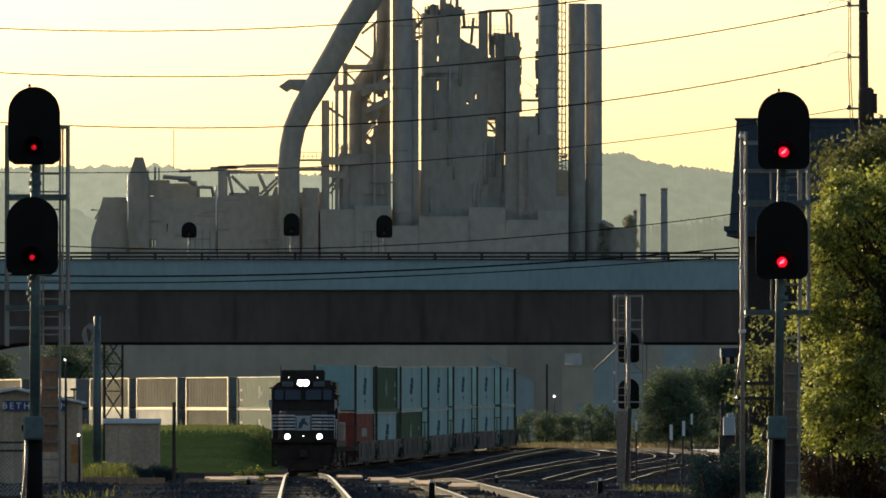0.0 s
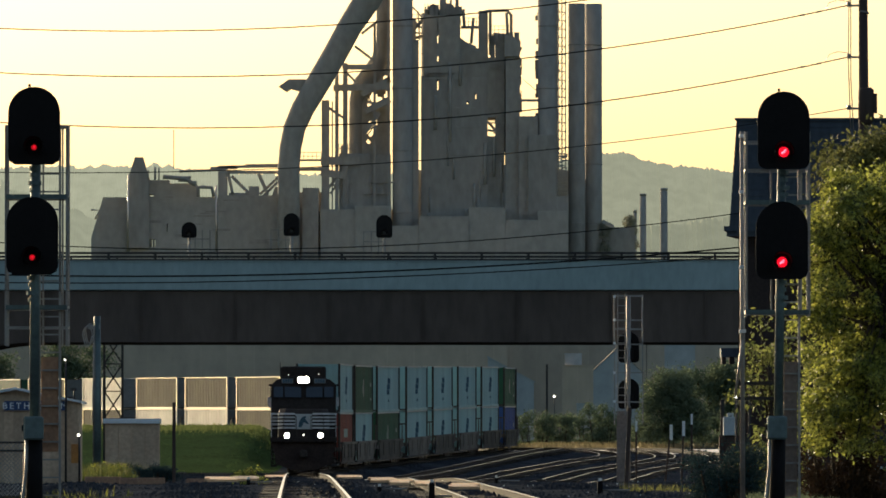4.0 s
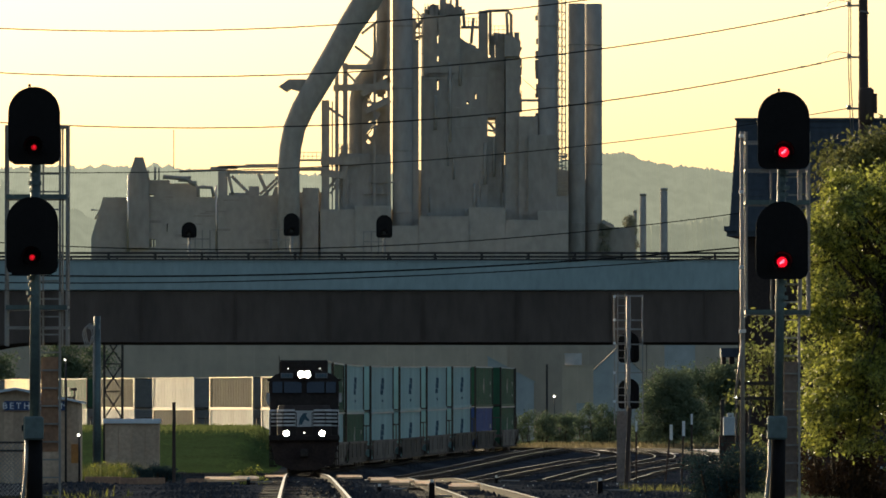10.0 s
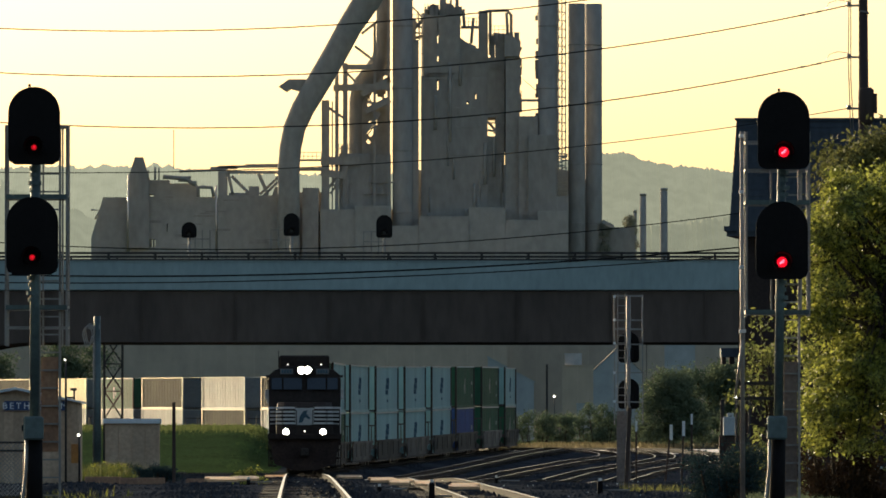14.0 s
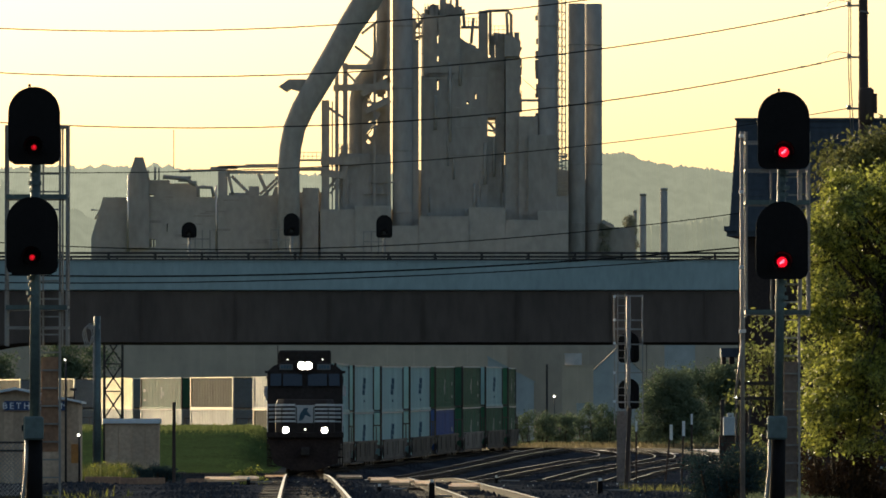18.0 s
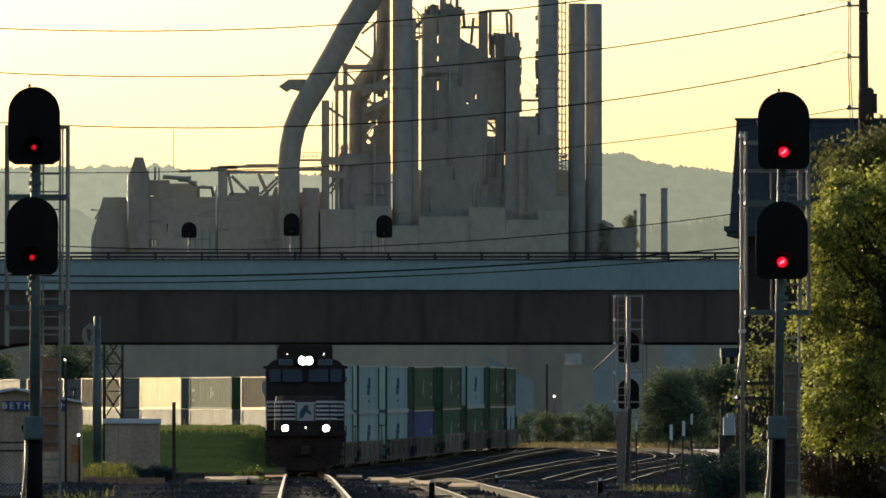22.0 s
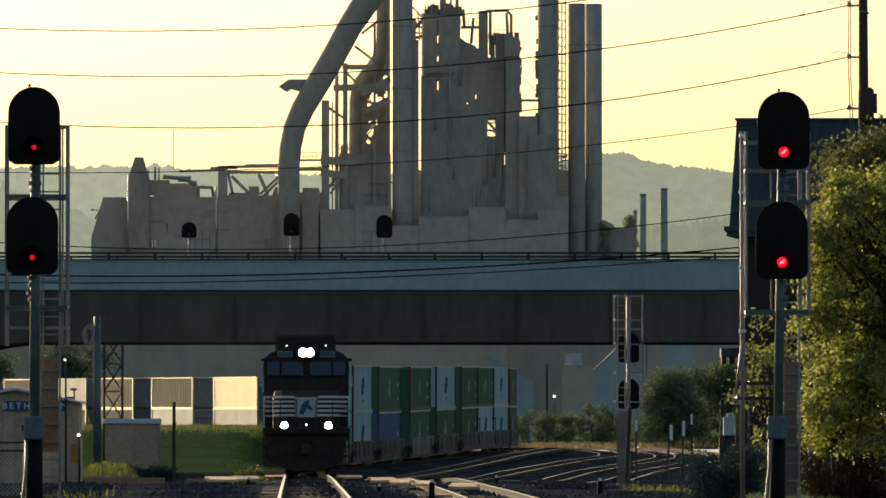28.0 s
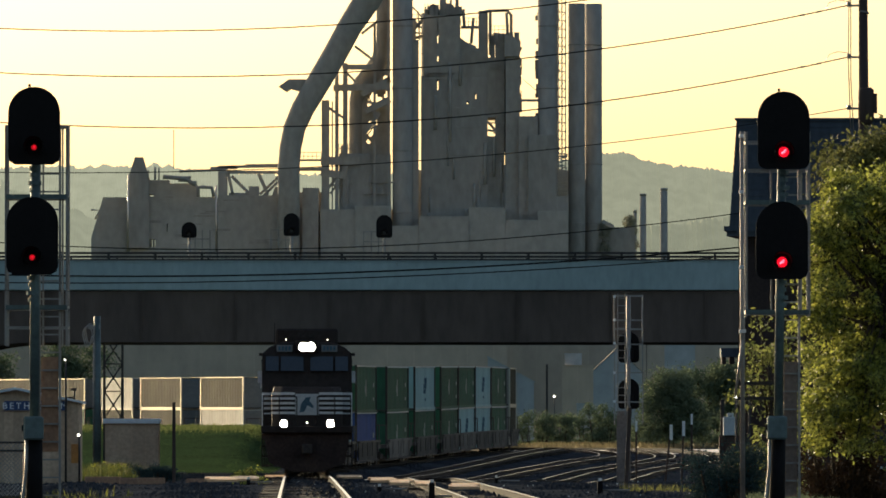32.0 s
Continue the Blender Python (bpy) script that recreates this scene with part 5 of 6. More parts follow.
def near_signal(name, at, label, mast_r, heads, lean, ladder_x, guard_mat, cage, box_z, lens_r, extras):
    s = thing(name, at, label, "railway signal", "mast signals by the near track")
    zb = at[2]
    top = heads[0][1] + 0.3
    # mast in two thicknesses, leaning a little
    tubed("mast", MAST, s, [(lean * 0.3, 0, box_z), (lean, 0, top - zb)], [mast_r * 0.74, mast_r * 0.7], 16, "grey-green painted steel mast")
    tubed("mast_base", BLACK, s, [(0, 0, 0), (lean * 0.3, 0, box_z)], [mast_r * 1.3, mast_r * 1.2], 16, "black lower mast")
    tubed("mast_foot", BLACK, s, [(0, 0, -0.1), (0, 0, 0.25)], [0.3, 0.24], 14)
    for x, z in heads:
        signal_head(s, x - at[0], z - zb, 0.885, 1.325, lens_r)
        bm = bmesh.new()
        for dz, r in ((-0.08, 0.1), (-0.2, 0.085), (-0.34, 0.115), (-0.46, 0.09)):
            tube(bm, [(x - at[0], 0, z - zb + dz), (x - at[0], 0, z - zb + dz + 0.07)], r, 14)
        part("clamp", bm, MAST, s, "bolted mast clamp")
    tubed("finial", BLACK, s, [(heads[0][0] - at[0] - 0.08, -0.34, heads[0][1] - zb + 1.32), (heads[0][0] - at[0] - 0.08, -0.34, heads[0][1] - zb + 1.37)], 0.025, 6)
    jb = boxed("junction_box", MAST, s, -0.17, 0.17, -0.3, -0.08, box_z - 0.2, box_z + 0.2, "grey cable junction box", bevel=0.03)
    boxed("latch", BLACK, jb, -0.2, -0.17, -0.25, -0.2, box_z - 0.05, box_z + 0.05)
    tubed("conduit", GALV, s, [(-0.12, -0.12, box_z - 0.2), (-0.13, -0.12, box_z - 0.7), (-0.2, -0.12, 0.35), (-0.32, -0.12, -0.1)], 0.03, 8, "bright cable conduit")
    lx0, lx1 = ladder_x
    ladder(s, lx0 - at[0], lx1 - at[0], 0.45, 0.0, cage[3] - zb)
    boxed("climb_guard", guard_mat, s, lx0 - at[0] + 0.03, lx1 - at[0] - 0.03, 0.5, 0.53, extras[0] - zb, extras[1] - zb, "rusty sheet climb guard")
    # service cage around the heads
    cg = new("service_cage")
    cg.parent = s
    c0, c1, cz0, cz1 = cage
    for x in (c0, c1):
        for y in (0.35, 1.15):
            boxed("cage_post", GALV, cg, x - at[0] - 0.02, x - at[0] + 0.02, y - 0.02, y + 0.02, cz0 - zb, cz1 - zb)
    for z in extras[2:]:
        wide = z in extras[2:4]
        boxed("cage_rail", MAST if wide else GALV, cg, c0 - at[0], c1 - at[0], 0.31, 0.35, z - zb - (0.045 if wide else 0.02), z - zb + (0.035 if wide else 0.02))
        boxed("cage_rail", GALV, cg, c0 - at[0], c1 - at[0], 1.14, 1.2, z - zb - 0.02, z - zb + 0.02)
        for x in (c0, c1):
            boxed("cage_rail", GALV, cg, x - at[0] - 0.02, x - at[0] + 0.02, 0.35, 1.15, z - zb - 0.02, z - zb + 0.02)
    for z in (extras[2], extras[3]):
        bm = bmesh.new()
        for k in range(8):
            y = 0.4 + k * 0.1
            box(bm, c0 - at[0], c1 - at[0], y, y + 0.03, z - zb - 0.05, z - zb - 0.01)
        part("grating", bm, GALV, cg, "steel bar grating")
    for f in (0.42, 0.58, 0.9):
        x = c0 + (c1 - c0) * f - at[0]
        boxed("cage_post", GALV, cg, x - 0.015, x + 0.015, 1.14, 1.17, cz0 - zb, cz1 - zb)
    return s


GL = land(-6.96, 157)
near_signal("mast_signal", (-6.96, 157, GL), "two-head railway signal showing red with ladder and cage", 0.115,
            [(-6.95, 6.75), (-6.98, 4.88)], 0.02, (-6.89, -6.54), GUARD, (-7.46, -6.42, 3.68, 7.43), 2.27 - GL, 0.05,
            (1.87, 3.49, 6.23, 4.34, 7.43, 3.99))
GR = land(5.66, 157)
near_signal("mast_signal", (5.68, 157, GR), "two-head railway signal showing bright red beside a leafy tree", 0.105,
            [(5.79, 6.67), (5.76, 4.80)], 0.09, (5.79, 6.08), GUARD_GREY, (5.18, 6.25, 4.18, 7.33), 2.28 - GR, 0.088,
            (1.10, 3.41, 6.13, 4.26, 7.16, 6.68))


def brace_post():
    """Tall pale stay post beside the second signal with two lamps and side arms."""
    s = thing("stay_post", (5.18, 159.5, land(5.18, 158) - 0.1), "pale steel stay post with a slanted brace and cross arms", "post")
    h = 7.41 - s.location.z
    tubed("post", GALV, s, [(0, 0, 0), (0, 0, h)], 0.045, 10)
    tubed("brace", GALV, s, [(-0.13, -0.05, 2.82 - s.location.z), (0.0, -0.05, 3.81 - s.location.z)], 0.022, 8)
    for z in (3.06, 2.80):
        boxed("arm", RAILING, s, -0.1, 0.75, -0.03, 0.03, z - s.location.z - 0.03, z - s.location.z + 0.03)
    for z in (7.34, 6.37, 5.07, 3.96):
        boxed("band", ROOF_WHITE, s, -0.06, 0.06, -0.06, 0.06, z - s.location.z - 0.03, z - s.location.z + 0.03)


brace_post()


def yard_signal():
    """Signal that faces away, seen from its ladder side."""
    z0 = land(7.53, 377)
    s = thing("yard_signal", (7.58, 377, z0), "yard signal seen from behind with pale ladder and cage", "railway signal")
    tubed("mast", GALV, s, [(0, 0, 0), (0, 0, 8.65 - z0)], 0.09, 12)
    for z in (5.90, 4.00):
        h = signal_head(s, 0.0, z - z0, 0.86, 1.25, 0)
        h.location = (0.02, 0.35, z - z0)
        h.rotation_euler = (0, 0, math.pi)
    x0, x1 = 7.00 - s.location.x, 8.15 - s.location.x
    ladder(s, 7.14 - s.location.x, 7.44 - s.location.x, -0.3, 3.75 - z0, 8.71 - z0)
    boxed("climb_guard", GUARD_GREY, s, 7.09 - s.location.x, 7.58 - s.location.x, -0.33, -0.3, 0.1, 3.91 - z0, "dull sheet climb guard")
    cg = new("service_cage")
    cg.parent = s
    for x in (x0, x1):
        for y in (-0.5, 0.4):
            boxed("cage_post", GALV, cg, x - 0.025, x + 0.025, y - 0.025, y + 0.025, (3.36 if y < 0 else 6.87) - z0, 8.65 - z0)
    for z in (8.62, 7.63, 7.26, 6.64, 5.48, 4.28):
        boxed("cage_rail", GALV, cg, x0, x1, -0.53, -0.47, z - z0 - 0.025, z - z0 + 0.025)
        boxed("cage_rail", GALV, cg, x0, x1, 0.37, 0.43, z - z0 - 0.025, z - z0 + 0.025)
    for z in (8.58, 7.63, 6.68, 5.48, 4.30):
        boxed("bolt_cap", ROOF_WHITE, cg, x0 - 0.05, x0 + 0.05, -0.56, -0.46, z - z0 - 0.05, z - z0 + 0.05)


yard_signal()


def bridge_signals():
    """Three signals bracketed to the bridge's far parapet, showing over its railing."""
    zb = 12.78
    for px, top, w, hh, way in ((-14.09, 15.25, 0.84, 0.88, -1), (-8.41, 15.75, 0.88, 1.28, 1), (-3.26, 15.65, 0.9, 1.28, 1)):
        s = thing("bracket_signal", (px, 512.0, zb - 0.8), "dark signal head on a pale mast fixed to the bridge", "railway signal", "signals on the bridge")
        h = top - s.location.z
        tubed("mast", GALV, s, [(0, 0.1, 0), (0, 0.1, h - 0.6)], 0.08, 10)
        signal_head(s, 0.0, h - hh - 0.02, w, hh, 0)
        cg = new("service_cage")
        cg.parent = s
        for x in (-1.15 * way, -0.72 * way, -0.32 * way):
            boxed("cage_post", GALV, cg, x - 0.035, x + 0.035, 0.2, 0.25, 0.0, h - (0.9 if way > 0 else 0.45))
        for z in (0.95, 1.5, 2.15):
            boxed("cage_rail", GALV, cg, min(-1.15 * way, -0.1 * way), max(-1.15 * way, -0.1 * way), 0.2, 0.25, h - z - 0.03, h - z + 0.03)


bridge_signals()


# ---- sheds, poles and markers on the left ----
def station_shed():
    y = 300
    x0, x1, z0 = -16.07, -11.73, land(-13.31, 300)
    s = thing("station_shed", (x0, y, z0), "brown boarded shed with white roof edge and a blue name board", "shed")
    w, h = x1 - x0, 3.71 - z0
    boxed("wall", SIDING, s, 0, w - 0.12, 0, 3.0, -0.2, h)
    n = 14
    for k in range(n):
        boxed("board", SIDING, s, k * w / n * 0.97, (k + 0.94) * w / n * 0.97, -0.025, 0, 0, h)
    bm = bmesh.new()
    mid = w * 0.5
    slab(bm, [(-0.2, h), (mid, h + 0.42), (w, h - 0.02), (w, h + 0.05), (mid, h + 0.5), (-0.2, h + 0.08)], -0.3, 3.3)
    part("roof", bm, ROOF_WHITE, s, "low white-edged roof")
    bm = bmesh.new()
    slab(bm, [(0, h), (mid, h + 0.42), (w - 0.12, h)], 0, 3.0)
    part("gable", bm, SIDING, s)
    b = boxed("name_board", SIGN_BLUE, s, -14.26 - x0, -12.28 - x0, -0.1, -0.05, 3.46 - z0, 3.77 - z0, "dark blue board with white capitals")
    # plain orange strip on the shed's right corner
    boxed("warning_plate", STRIP_ORANGE, s, w - 0.36, w - 0.1, -0.06, -0.03, 1.75 - z0, 2.37 - z0, "orange strip on the corner")
    cu = bpy.data.curves.new("lettering", "FONT")
    cu.body = "BETHLEHEM"
    cu.size, cu.extrude, cu.align_x, cu.align_y = 0.3, 0.004, "CENTER", "CENTER"
    cu.space_character = 1.42
    dg = bpy.context.evaluated_depsgraph_get()
    tmp = new("lettering_curve", cu)
    dg.update()
    me = bpy.data.meshes.new_from_object(tmp.evaluated_get(dg))
    bpy.data.objects.remove(tmp)
    t = new("lettering", me)
    me.materials.clear()
    me.materials.append(SIGN_WHITE)
    t.parent = b
    t.matrix_basis = Matrix.Translation((-13.27 - x0, -0.106, 3.60 - z0)) @ pose(0, 0, 0, 90)


station_shed()


def crate_shed():
    y = 350
    x0, x1, z0 = -12.82, -10.79, land(-11.88, 350)
    s = thing("equipment_box", (x0, y, z0), "weathered brown equipment hut with a pale flat lid", "hut")
    w, h = x1 - x0, 3.27 - z0
    boxed("body", SIDING, s, 0, w, 0, 1.6, -0.2, h)
    for k in range(4):
        boxed("board", SIDING, s, k * w / 4 + 0.02, (k + 1) * w / 4 - 0.02, -0.03, 0, 0, h)
    boxed("lid", ROOF_WHITE, s, -0.08, w + 0.05, -0.15, 1.75, h, h + 0.19, "pale overhanging lid", bevel=0.02)


crate_shed()


def cable_pole():
    z0 = land(-12.56, 335)
    s = thing("cable_pole", (-12.56, 335, z0), "grey-green pole with a coiled cable loop at its top", "pole")
    tubed("pole", MAST, s, [(0, 0, -0.2), (0, 0, 7.10 - z0)], [0.16, 0.12], 12)
    boxed("bracket", GALV, s, -0.35, 0.1, -0.1, 0.1, 6.63 - z0, 6.79 - z0)
    pts = [(-0.3 + 0.16 * math.cos(a) * (1 + 0.15 * math.sin(3 * a)), -0.12, 6.42 - z0 + 0.36 * math.sin(a)) for a in [k * math.tau / 20 for k in range(21)]]
    for dx in (0.0, 0.05, -0.05):
        tubed("cable_loop", GALV, s, [(x + dx, y + dx, z + dx) for x, y, z in pts], 0.022, 6)
    tubed("riser", GALV, s, [(-0.13, -0.1, 1.97 - z0), (-0.13, -0.1, 6.69 - z0)], 0.03, 6)


cable_pole()


def lattice_tower():
    y = 540
    x0, x1, z0, z1 = -19.85, -18.79, land(-19.32, 540) - 0.2, 9.28
    s = thing("lattice_tower", (x0, y, z0), "dark steel lattice tower behind the bridge", "tower")
    w = x1 - x0
    for x in (0, w):
        for d in (0, w):
            boxed("leg", RAILING, s, x - 0.05, x + 0.05, d - 0.05, d + 0.05, 0, z1 - z0)
    n = 5
    hh = (z1 - z0) / n
    for k in range(n):
        for d in (0, w):
            a, b = ((0, w) if k % 2 else (w, 0))
            barred("lattice", RAILING, s, (a, d, k * hh), (b, d, (k + 1) * hh), 0.06)
            barred("lattice", RAILING, s, (b, d, k * hh), (a, d, (k + 1) * hh), 0.05)
            barred("lattice", RAILING, s, (0, d, (k + 1) * hh), (w, d, (k + 1) * hh), 0.06)


lattice_tower()


def plain_posts():
    """Thin posts and markers beside the tracks."""
    for name, x, y, ztop, r, dx, mat, cap, label in (
        ("iron_post", -8.75, 300, 3.73, 0.055, 0.0, WOOD_POLE, 0, "slim dark iron post standing in ballast"),
        ("iron_post", 5.15, 260, 3.29, 0.055, 0.12, WOOD_POLE, 0, "stout rust-dark post leaning slightly"),
        ("track_marker", 7.93, 330, 3.14, 0.035, 0.23, WOOD_POLE, 1, "thin marker post with a white plate"),
        ("track_marker", 9.05, 350, 3.36, 0.035, 0.08, WOOD_POLE, 1, "thin marker post with a white plate"),
        ("track_marker", 12.67, 470, 4.34, 0.05, 0.0, WOOD_POLE, 1, "short marker post with a white plate"),
        ("track_marker", 10.06, 480, 4.04, 0.05, 0.0, WOOD_POLE, 1, "short marker post with a white plate"),
        ("iron_post", 9.08, 300, 3.81, 0.06, 0.0, RAILING, 0, "dark slim post beside a control box"),
        ("yard_lamp_post", 9.24, 820, 10.79, 0.09, 0.0, RAILING, 0, "far slim lamp post over bushes"),
    ):
        z0 = land(x, y) - 0.1
        s = thing(name, (x, y, z0), label, "post", "posts by the tracks")
        bm = bmesh.new()
        bar(bm, (0, 0, 0), (dx, 0, ztop - z0), r * 2)
        part("shaft", bm, mat, s)
        if cap:
            t = ztop - z0
            boxed("plate", MARKER, s, dx - 0.055, dx + 0.055, -r - 0.04, -r - 0.01, t - 0.55, t, "white marker plate")


plain_posts()


def dwarf_signals():
    for x, y, w, h in ((4.09, 240, 0.07, 0.34), (1.73, 300, 0.06, 0.2), (-0.26, 215, 0.07, 0.42), (-1.72, 250, 0.06, 0.16), (-6.01, 285, 0.06, 0.18)):
        z0 = land(x, y)
        s = thing("switch_stand", (x, y, z0), "small low switch stand beside the rails", "switch stand", "switch stands")
        boxed("case", BLACK, s, -w, w, -w, w, 0, h, bevel=0.02)
        boxed("target", MARKER, s, -w * 0.6, w * 0.6, -0.02, 0.02, h, h + 0.07, "small white target")
        tubed("rod", GALV, s, [(w, 0, 0.1), (w + 0.7, 0, 0.1)], 0.025, 6)


dwarf_signals()


def control_box():
    z0 = land(9.04, 290)
    s = thing("control_cabinet", (9.04, 290, z0), "pale control cabinet on a weathered wooden stand", "cabinet")
    boxed("stand", WOOD_POLE, s, -0.35, 0.35, 0.1, 0.5, -0.2, 2.61 - z0)
    boxed("cabinet", CABINET, s, -0.23, 0.2, 0.0, 0.3, 2.61 - z0, 3.20 - z0, "pale grey box", bevel=0.02)
    boxed("meter", CABINET, s, -0.1, 0.1, 0.02, 0.2, 3.20 - z0, 3.32 - z0)


control_box()


# ---- house with mansard roof ----
def drawn_in(ob):
    """The house's side wall runs askew, away from the tracks."""
    for v in ob.data.vertices:
        if v.co.y > 1 and v.co.x < 1:
            v.co.x += 0.55
    return ob


def mansard_house():
    y, d = 262, 4.0
    z0 = land(9.89, 262) - 0.3
    x0, x1 = 8.35, 8.35 + 10.5
    s = thing("mansard_house", (x0, y, z0), "dark house with slate mansard roof and bracketed eave", "house")
    w, ze, zt = x1 - x0, 8.31 - z0, 11.47 - z0
    drawn_in(boxed("wall", BRICK_DARK, s, 0.05, w, 0, d, 0, ze))
    bm = bmesh.new()
    lo = [bm.verts.new(p) for p in ((-0.22, -0.2, ze + 0.12), (w, -0.2, ze + 0.12), (w, d, ze + 0.12), (0.3, d, ze + 0.12))]
    hi = [bm.verts.new(p) for p in ((0.0, 0.05, zt), (w, 0.05, zt), (w, d, zt), (0.5, d, zt))]
    for k in range(4):
        bm.faces.new((lo[k], lo[(k + 1) % 4], hi[(k + 1) % 4], hi[k]))
    bm.faces.new(hi)
    roof = part("roof", bm, SHADE_BLUE, s, "steep slate mansard roof")
    for k in range(15):
        t = (k + 0.5) / 15.5
        z = ze + 0.12 + (zt - ze - 0.12) * t
        boxed("slate_course", SHADE_BLUE, roof, -0.22 + 0.22 * t, w, -0.225 + 0.25 * t, -0.19 + 0.25 * t, z, z + 0.1)
    drawn_in(boxed("eave", SHADE_BLUE, s, -0.38, w, -0.4, d, ze, ze + 0.14))
    drawn_in(boxed("eave_trim", SHADE_BLUE, s, -0.3, w, -0.3, d, ze - 0.14, ze))
    drawn_in(boxed("roof_edge", SHADE_BLUE, s, -0.06, w, -0.03, d, zt, zt + 0.07))
    for k in range(5):
        boxed("eave_bracket", SHADE_BLUE, s, 0.1 + k * 0.5, 0.22 + k * 0.5, -0.28, 0, ze - 0.42, ze - 0.14)
    for k in range(3):
        x = 1.2 + k * 2.6
        wd = boxed("window_frame", CABINET, s, x, x + 0.9, -0.05, 0.02, 1.2, 2.9)
        boxed("pane", DARK_GLASS, wd, x + 0.08, x + 0.82, -0.06, -0.05, 1.28, 2.82)
    po = boxed("porch_roof", SHADE_BLUE, s, -0.44, 0.4, 0.2, 1.6, 4.75 - z0, 5.00 - z0, "small side canopy")
    for k in range(3):
        boxed("bracket", BRICK_DARK, po, -0.42 + k * 0.24, -0.3 + k * 0.24, 0.25, 1.5, 4.55 - z0, 4.75 - z0)


mansard_house()


# ---- utility pole and wires ----
def wire(name, label, pts, r, span=48):
    bm = bmesh.new()
    tube(bm, pts, r, 5, caps=False)
    ob = part(name, bm, WIRE, label=label, smooth=True)
    return tagged(ob, label, "cable", "overhead wires")


def sag(a, b, c, n=40):
    """A hanging curve through a, c (near the middle) and b."""
    a, b, c = Vector(a), Vector(b), Vector(c)
    ctrl = 2 * c - (a + b) / 2
    return [a * (1 - t) ** 2 + ctrl * 2 * t * (1 - t) + b * t * t for t in [k / n for k in range(n + 1)]]


def build_lines():
    y = 212
    z0 = land(9.68, 212)
    s = thing("utility_pole", (9.68, 212, z0), "dark timber utility pole with steel arms", "utility pole")
    tubed("pole", WOOD_POLE, s, [(0.05, 0, 0), (-0.02, 0, 13.13 - z0)], [0.17, 0.1], 14)
    for z in (12.23, 11.04, 9.86):
        barred("arm", GALV, s, (-0.34, 0, z - z0), (0, 0, z - z0), 0.05)
        tubed("insulator", INSUL, s, [(-0.34, 0, z - z0 - 0.03), (-0.34, 0, z - z0 + 0.08)], 0.05, 8)
    tubed("down_lead", INSUL, s, [(-0.33, -0.05, 13.13 - z0), (-0.36, -0.05, 10.99 - z0), (-0.28, -0.05, 8.59 - z0)], 0.012, 5)
    tubed("down_lead", INSUL, s, [(-0.3, -0.05, 13.13 - z0), (-0.3, -0.05, 10.54 - z0), (-0.2, -0.05, 8.59 - z0)], 0.012, 5)
    tubed("transformer", WOOD_POLE, s, [(0.05, -0.05, z - z0) for z in (9.47, 9.52, 9.62, 10.28, 10.34)], [0.06, 0.14, 0.185, 0.18, 0.12], 16, "dark round transformer can")
    boxed("switch_case", WOOD_POLE, s, 0.2, 0.3, -0.15, 0.05, 9.75 - z0, 10.2 - z0)
    tubed("pole_band", GALV, s, [(0.0, 0, 12.06 - z0), (0.01, 0, 12.1 - z0)], 0.125, 14, "bright steel band")
    for z in (12.23, 11.04):
        tubed("jumper", INSUL, s, [(-0.34, -0.02, z + 0.09 - z0), (-0.6, -0.02, z + 0.13 - z0), (-0.8, -0.02, z + 0.06 - z0), (-0.86, -0.02, z - 0.05 - z0)], 0.008, 5)
    for zr, zm, zl, span_y in ((12.23, 10.86, 10.78, 190), (11.04, 9.65, 9.63, 190), (9.86, 8.71, 8.46, 190)):
        wire("overhead_wire", "thin black wire strung from the utility pole", sag((9.30, y, zr), (-10.57, y + 2, zl), (-0.31, y + 1, zm)), 0.0145 if zr > 10 else 0.01)
    wire("overhead_wire", "thin black wire strung from the utility pole", sag((9.30, y, 13.42), (-10.57, y + 2, 11.81), (-0.64, y + 1, 11.97)), 0.0145)
    for a, m, c, r in (((-12.12, 7.42), (-2.12, 7.35), (7.88, 8.25), 0.014), ((-12.12, 6.56), (-2.12, 6.69), (7.88, 7.35), 0.022), ((-12.12, 6.35), (-2.12, 6.54), (7.88, 7.13), 0.015)):
        wire("overhead_cable", "black cable slung across the tracks", sag((a[0], 236, a[1]), (c[0] * 262.3 / 240, 262.3, 1.6 + (c[1] - 1.6) * 262.3 / 240), (m[0], 240, m[1])), r)
    for zr, zm, zl in ((12.23, 10.86, 10.78), (11.04, 9.65, 9.63)):
        curve = sag((9.30, y, zr), (-10.57, y + 2, zl), (-0.31, y + 1, zm), 200)
        for x in (8.65, 8.31):
            p = min(curve, key=lambda q: abs(q.x - x))
            t = thing("wire_clamp", p, "small dark clamp on an overhead wire", "clamp", "wire clamps")
            tubed("clamp_body", INSUL, t, [(-0.05, 0, -0.007), (0.05, 0, 0.007)], 0.024, 6)


build_lines()


